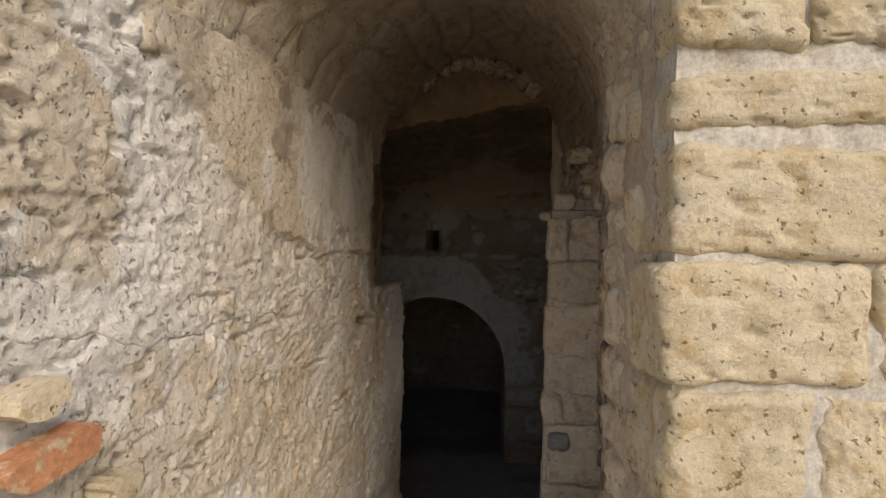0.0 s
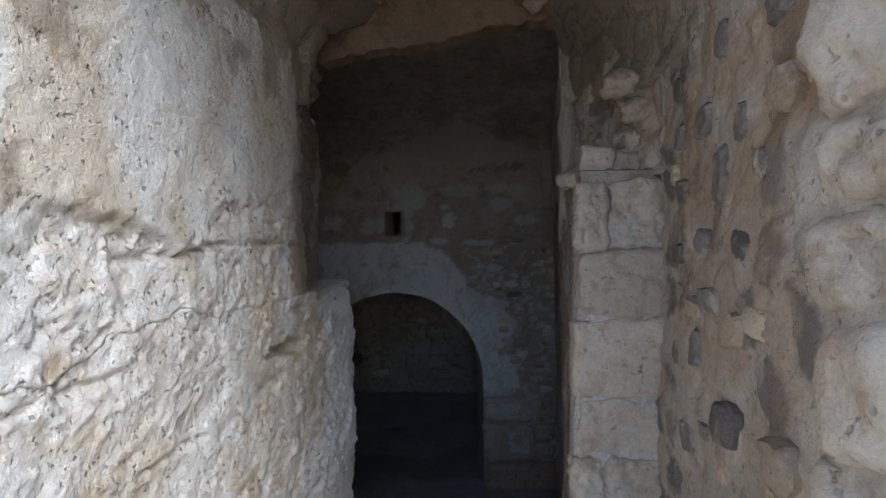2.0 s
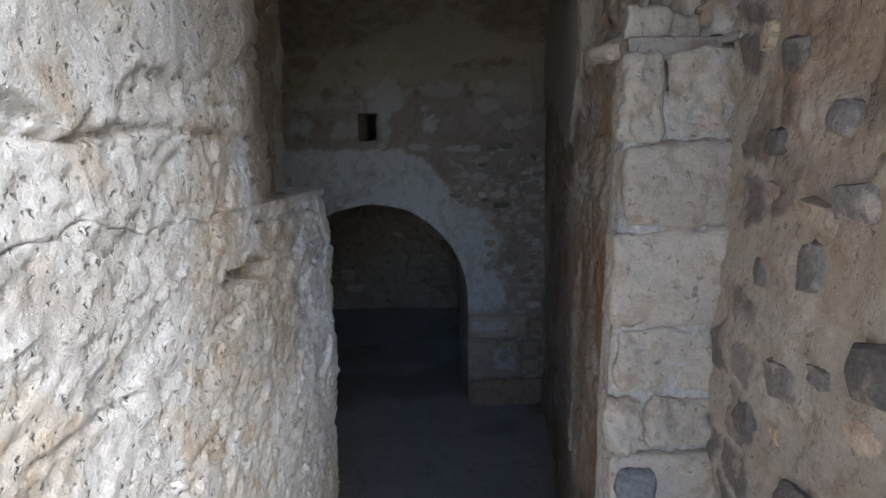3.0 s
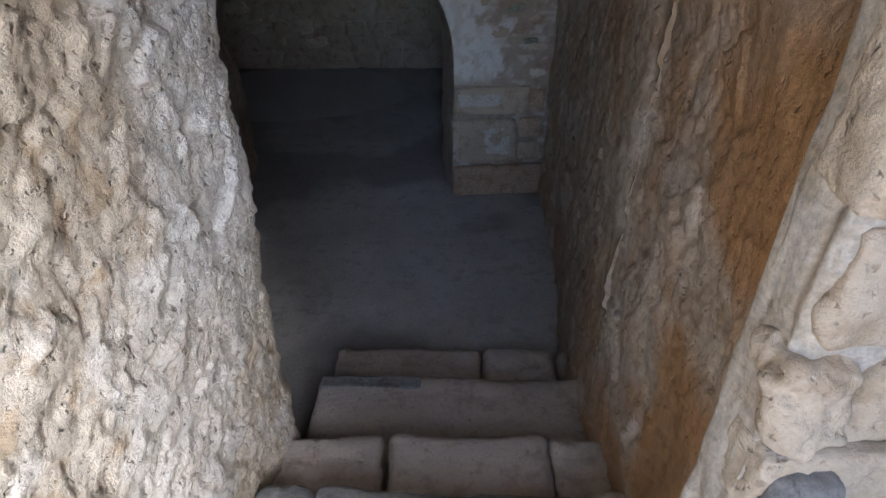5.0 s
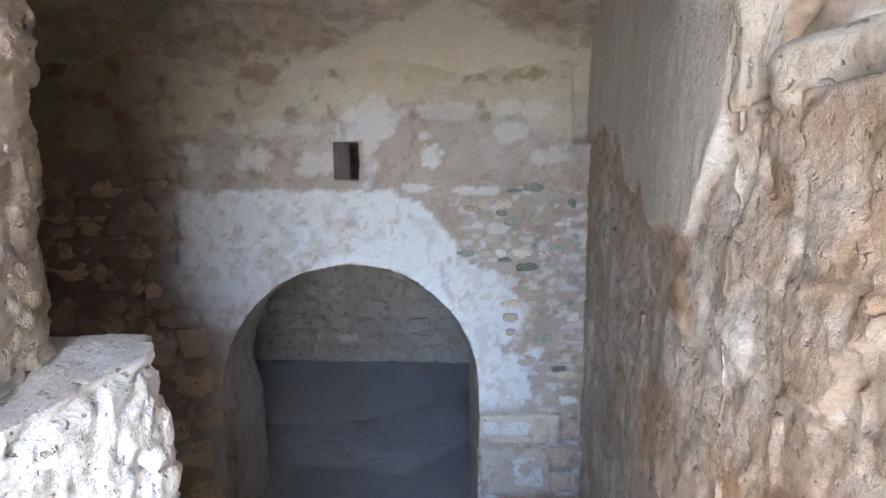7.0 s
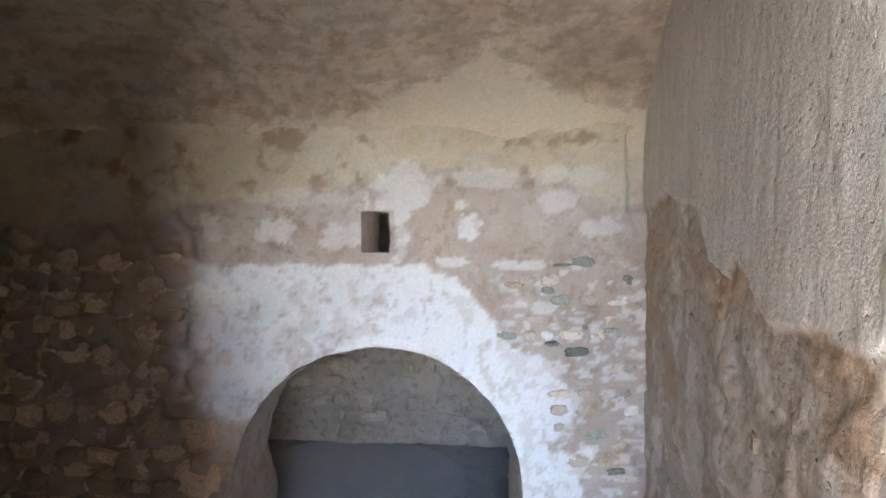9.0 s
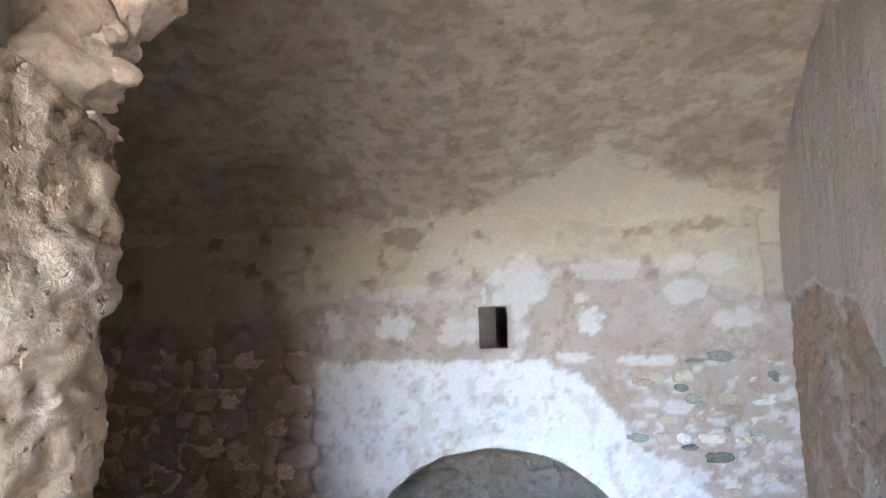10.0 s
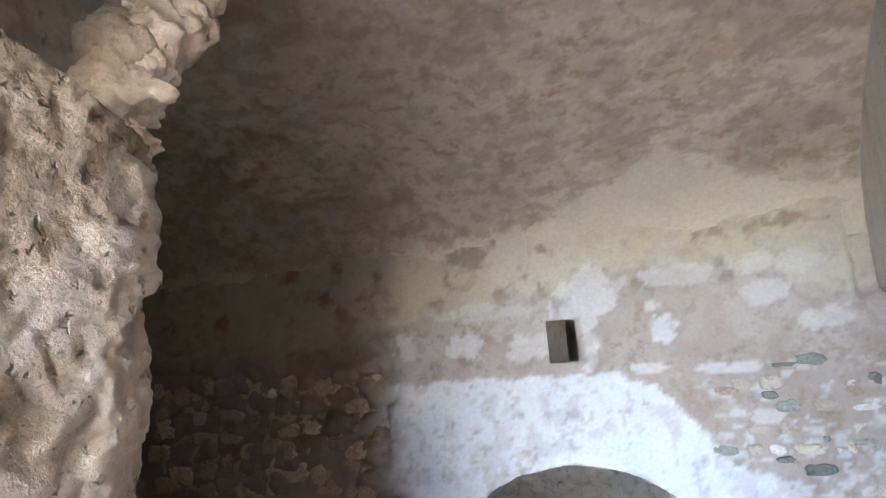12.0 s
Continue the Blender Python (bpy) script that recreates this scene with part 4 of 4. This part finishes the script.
for y, z, w, h, mat in ((1.93, 1.70, 0.20, 0.24, OCHRE), (1.92, 1.40, 0.19, 0.23, OCHRE), (1.94, 1.02, 0.20, 0.20, OCHRE), (1.93, 2.02, 0.18, 0.18, OCHRE), (1.92, 0.70, 0.2, 0.2, OCHRE), (2.75, 1.37, 0.16, 0.10, TAN), (2.60, 1.41, 0.14, 0.09, OCHRE),
                        (3.05, 1.38, 0.16, 0.08, TAN), (2.48, 1.86, 0.14, 0.1, TAN), (2.50, 1.15, 0.16, 0.12, TAN), (2.6, 0.9, 0.2, 0.14, TAN)):
    xy, nor = on_line(RIGHT, y)
    bed_stone(right_wall, xy, nor, z, w, h, mat, 0.035, 0.12, random.uniform(-8, 8))

for k in range(64):
    y, z = random.uniform(1.9, 3.5), random.uniform(0.2, 2.2)
    xy, nor = on_line(RIGHT, y)
    w = random.uniform(0.08, 0.2)
    bed_stone(right_wall, xy, nor, z, w, w * random.uniform(0.5, 0.9), random.choice((RUBBLE, OCHRE, RUBBLE, DARK)) if y > 2.5 else random.choice((TAN, OCHRE, RUBBLE)), random.uniform(-0.004, 0.014), 0.10, random.uniform(-15, 15))

# upright run of pale stones standing out of the passage's east wall
z = 0.15
while z < 2.3:
    h = random.uniform(0.13, 0.24)
    y = 2.23 + random.uniform(-0.03, 0.03)
    xy, nor = on_line(RIGHT, y)
    w = random.uniform(0.22, 0.30)
    me = block_mesh(740 + int(z * 40), (w, 0.16, h - 0.012), 14, 0.045, 0.022, PALE, 0.006)
    set_stone(me, right_wall, frame_on((xy[0] - nor[0] * 0.055, xy[1] - nor[1] * 0.055), nor, z + h / 2) @ Matrix.Rotation(radians(random.uniform(-4, 4)), 4, "Y"))
    z += h

# brick and stones showing through the west wall's plaster
xy, nor = on_line(LEFT, 1.33)
bed_stone(lower_left, xy, nor, 1.13, 0.32, 0.10, BRICK, -0.010, 0.10, 8, "brick", "broken red brick set in the plaster")
for y, z, w, h in ((1.30, 1.27, 0.14, 0.09), (1.55, 0.98, 0.12, 0.07)):
    xy, nor = on_line(LEFT, y)
    bed_stone(lower_left, xy, nor, z, w, h, OCHRE, -0.002, 0.10, 5)

# stones of the chamber's east wall
for k in range(130):
    y, z = random.uniform(4.0, 7.4), random.uniform(-0.95, 1.75)
    if y < 5.1:
        continue
    if z > np.interp(y, [5.0, 5.6, 6.0, 7.5], [1.25, 1.4, 1.6, 1.6]):
        continue
    xy, nor = on_line(SIDE, y)
    w = random.uniform(0.07, 0.17)
    bed_stone(side_lower, xy, nor, z, w, w * random.uniform(0.6, 1.3), random.choice((MORTAR, TAN, PALE)) if y > 4.9 else random.choice((TAN, OCHRE, MORTAR)), random.uniform(-0.018, -0.004), 0.12, random.uniform(-35, 35))

# broken rubble where the doorway's arch has fallen
for k in range(44):
    a = (k + 0.5) / 44
    size = random.uniform(0.06, 0.13) * (0.75 + 0.6 * a)
    m = pose(-0.78 - 0.10 * random.random(), 4.60 + 0.22 * a + 0.06 * random.random(), 2.10 + 0.50 * a, *[random.uniform(-50, 50) for _ in range(3)]) @ Matrix.Diagonal((size, size, size * 0.8, 1))
    set_stone(random.choice(ROCKS), lintel, m)
for k in range(46):
    y, z = random.uniform(3.75, 4.85), random.uniform(1.98, 2.95)
    xy, nor = (float(np.interp(y, [3.6, 4.2, 4.92], [0.80, 0.76, 0.72])), y), (-1.0, 0.0)
    w = random.uniform(0.10, 0.22)
    bed_stone(recess, xy, nor, z, w, w * random.uniform(0.6, 1.0), random.choice((PALE, TAN, TAN)), random.uniform(0.01, 0.05), 0.16, random.uniform(-25, 25))

edge_lump = block_mesh(810, (0.09, 0.07, 1.15), 40, 0.03, 0.03, MORTAR, 0.012)
set_stone(edge_lump, side_lower, pose(0.695, 4.645, 2.40, 0, 0, 12), "mortar_edge", "ragged mortar edge of the broken plaster")


def loose_stone(size, m, mat, seed, label):
    ob = new("loose_stone", block_mesh(seed, size, 10, 0.04, 0.02, mat, 0.006))
    ob.matrix_basis = m
    return tagged(ob, label, "stone", "stones on the wall ledge")


loose_stone((0.12, 0.30, 0.11), pose(0.685, 4.36, 1.875, 0, 0, 8), PALE, 801, "pale worn stone lying on the broken wall ledge")
loose_stone((0.08, 0.11, 0.08), pose(0.665, 4.16, 1.865, 0, 0, -15), TAN, 802, "small tan stone lying on the broken wall ledge")

# ring of rough stones where the passage vault ends
for a in np.linspace(0.95, 2.3, 11):
    x = 0.02 - 0.66 * math.cos(a) + random.uniform(-0.01, 0.01)
    m = pose(x, 4.44, 2.20 + 0.79 * math.sin(a), random.uniform(-15, 15), 90 - math.degrees(a) + random.uniform(-8, 8), random.uniform(-15, 15)) @ Matrix.Diagonal((0.10, 0.12, 0.10, 1))
    set_stone(random.choice(ROCKS), lintel, m)

# end wall: pier of thin stones beside the arch
z = -0.12
while z < 1.48:
    h = random.uniform(0.05, 0.10)
    x = 0.62 + 0.25 * max(0, min(1, (0.4 - z) / 0.5)) + random.uniform(-0.04, 0.08)
    if z > 1.0:
        x = random.uniform(0.2, 0.7)
    while x < 1.12:
        w = random.uniform(0.08, 0.20)
        if random.random() < 0.62:
            mat = random.choice((GREENSTONE, PALE, LIME, MORTAR, MORTAR))
            bed_stone(north, (min(x + w / 2, 1.12), 7.6), (0, -1), z + h / 2, w, h * 0.85, mat, random.uniform(0.006, 0.015), 0.1, random.uniform(-5, 5))
        x += w + 0.02
    z += h + random.uniform(0.01, 0.03)
for x0, x1, z0, z1, proud, mat, seed in ((0.45, 1.05, -0.40, -0.16, 0.045, PALE, 1), (0.455, 0.99, -0.83, -0.43, 0.03, PALE, 2), (0.46, 1.24, -1.14, -0.845, 0.05, RUBBLE, 3), (1.0, 1.2, -0.62, -0.43, 0.02, RUBBLE, 4), (1.0, 1.2, -0.82, -0.64, 0.015, PALE, 5), (1.06, 1.2, -0.40, -0.2, 0.015, RUBBLE, 6), (0.70, 0.94, -0.76, -0.50, 0.036, LIME, 7), (0.47, 0.84, -0.33, -0.20, 0.05, LIME, 8)):
    me = block_mesh(700 + seed, (x1 - x0, 0.3, z1 - z0 - 0.01), 12, 0.03, 0.01, mat, 0.004)
    set_stone(me, north, pose((x0 + x1) / 2, 7.75 - proud, (z0 + z1) / 2), "stone")
# single stones showing through the plaster
for x, z, w, h, mat in ((1.013, 1.088, 0.13, 0.045, GREENSTONE), (0.835, 1.106, 0.05, 0.04, GREENSTONE), (0.896, 0.416, 0.20, 0.09, GREENSTONE), (1.044, 0.177, 0.14, 0.06, GREENSTONE), (0.386, 1.375, 0.13, 0.05, RUBBLE), (0.688, 1.50, 0.15, 0.028, GREENSTONE), (0.60, 1.34, 0.10, 0.05, GREENSTONE), (0.63, 1.0, 0.1, 0.04, GREENSTONE)):
    bed_stone(north, (x, 7.6), (0, -1), z, w, h, mat, 0.014, 0.1, random.uniform(-4, 4))
# large stones of the arch's west springing
for x, z, w, h in ((-1.62, 0.42, 0.30, 0.26), (-1.66, 0.12, 0.36, 0.26), (-1.60, -0.16, 0.30, 0.24), (-1.68, -0.44, 0.34, 0.26), (-1.60, -0.72, 0.30, 0.24), (-1.66, -0.98, 0.32, 0.22)):
    me = block_mesh(720 + int(100 * (z + 2)), (w, 0.3, h), 10, 0.07, 0.02, RUBBLE, 0.006)
    set_stone(me, north, pose(x, 7.735, z, 0, random.uniform(-4, 4), 0), "stone")
# rubble of the end wall's dark side
z = -1.08
while z < 1.5:
    h = random.uniform(0.08, 0.15)
    x = -3.75 + random.uniform(0, 0.15)
    while x < -1.85:
        w = random.uniform(0.09, 0.24)
        if not (abs(x + w / 2 + 2.32) < 0.16 and abs(z + h / 2 - 0.78) < 0.14):
            bed_stone(north, (x + w / 2, 7.6), (0, -1), z + h / 2 + random.uniform(-0.04, 0.04), w * random.uniform(1.0, 1.2), h * random.uniform(1.0, 1.3), RUBBLE, random.uniform(0.0, 0.03), 0.14, random.uniform(-12, 12))
        x += w
    z += h
# courses of the back room's end wall
z = -1.10
while z < 1.2:
    h = random.uniform(0.16, 0.26)
    x = -3.1 + random.uniform(0, 0.2)
    while x < 2.1:
        w = random.uniform(0.22, 0.45)
        bed_stone(back_wall, (x + w / 2, 11.3825 - 0.075 * (x + w / 2)), (-0.075, -0.997), z + h / 2, w * 0.93, h * 0.9, random.choice((PALE, MORTAR, MORTAR)), random.uniform(-0.005, 0.03), 0.14, random.uniform(-9, 9))
        x += w
    z += h
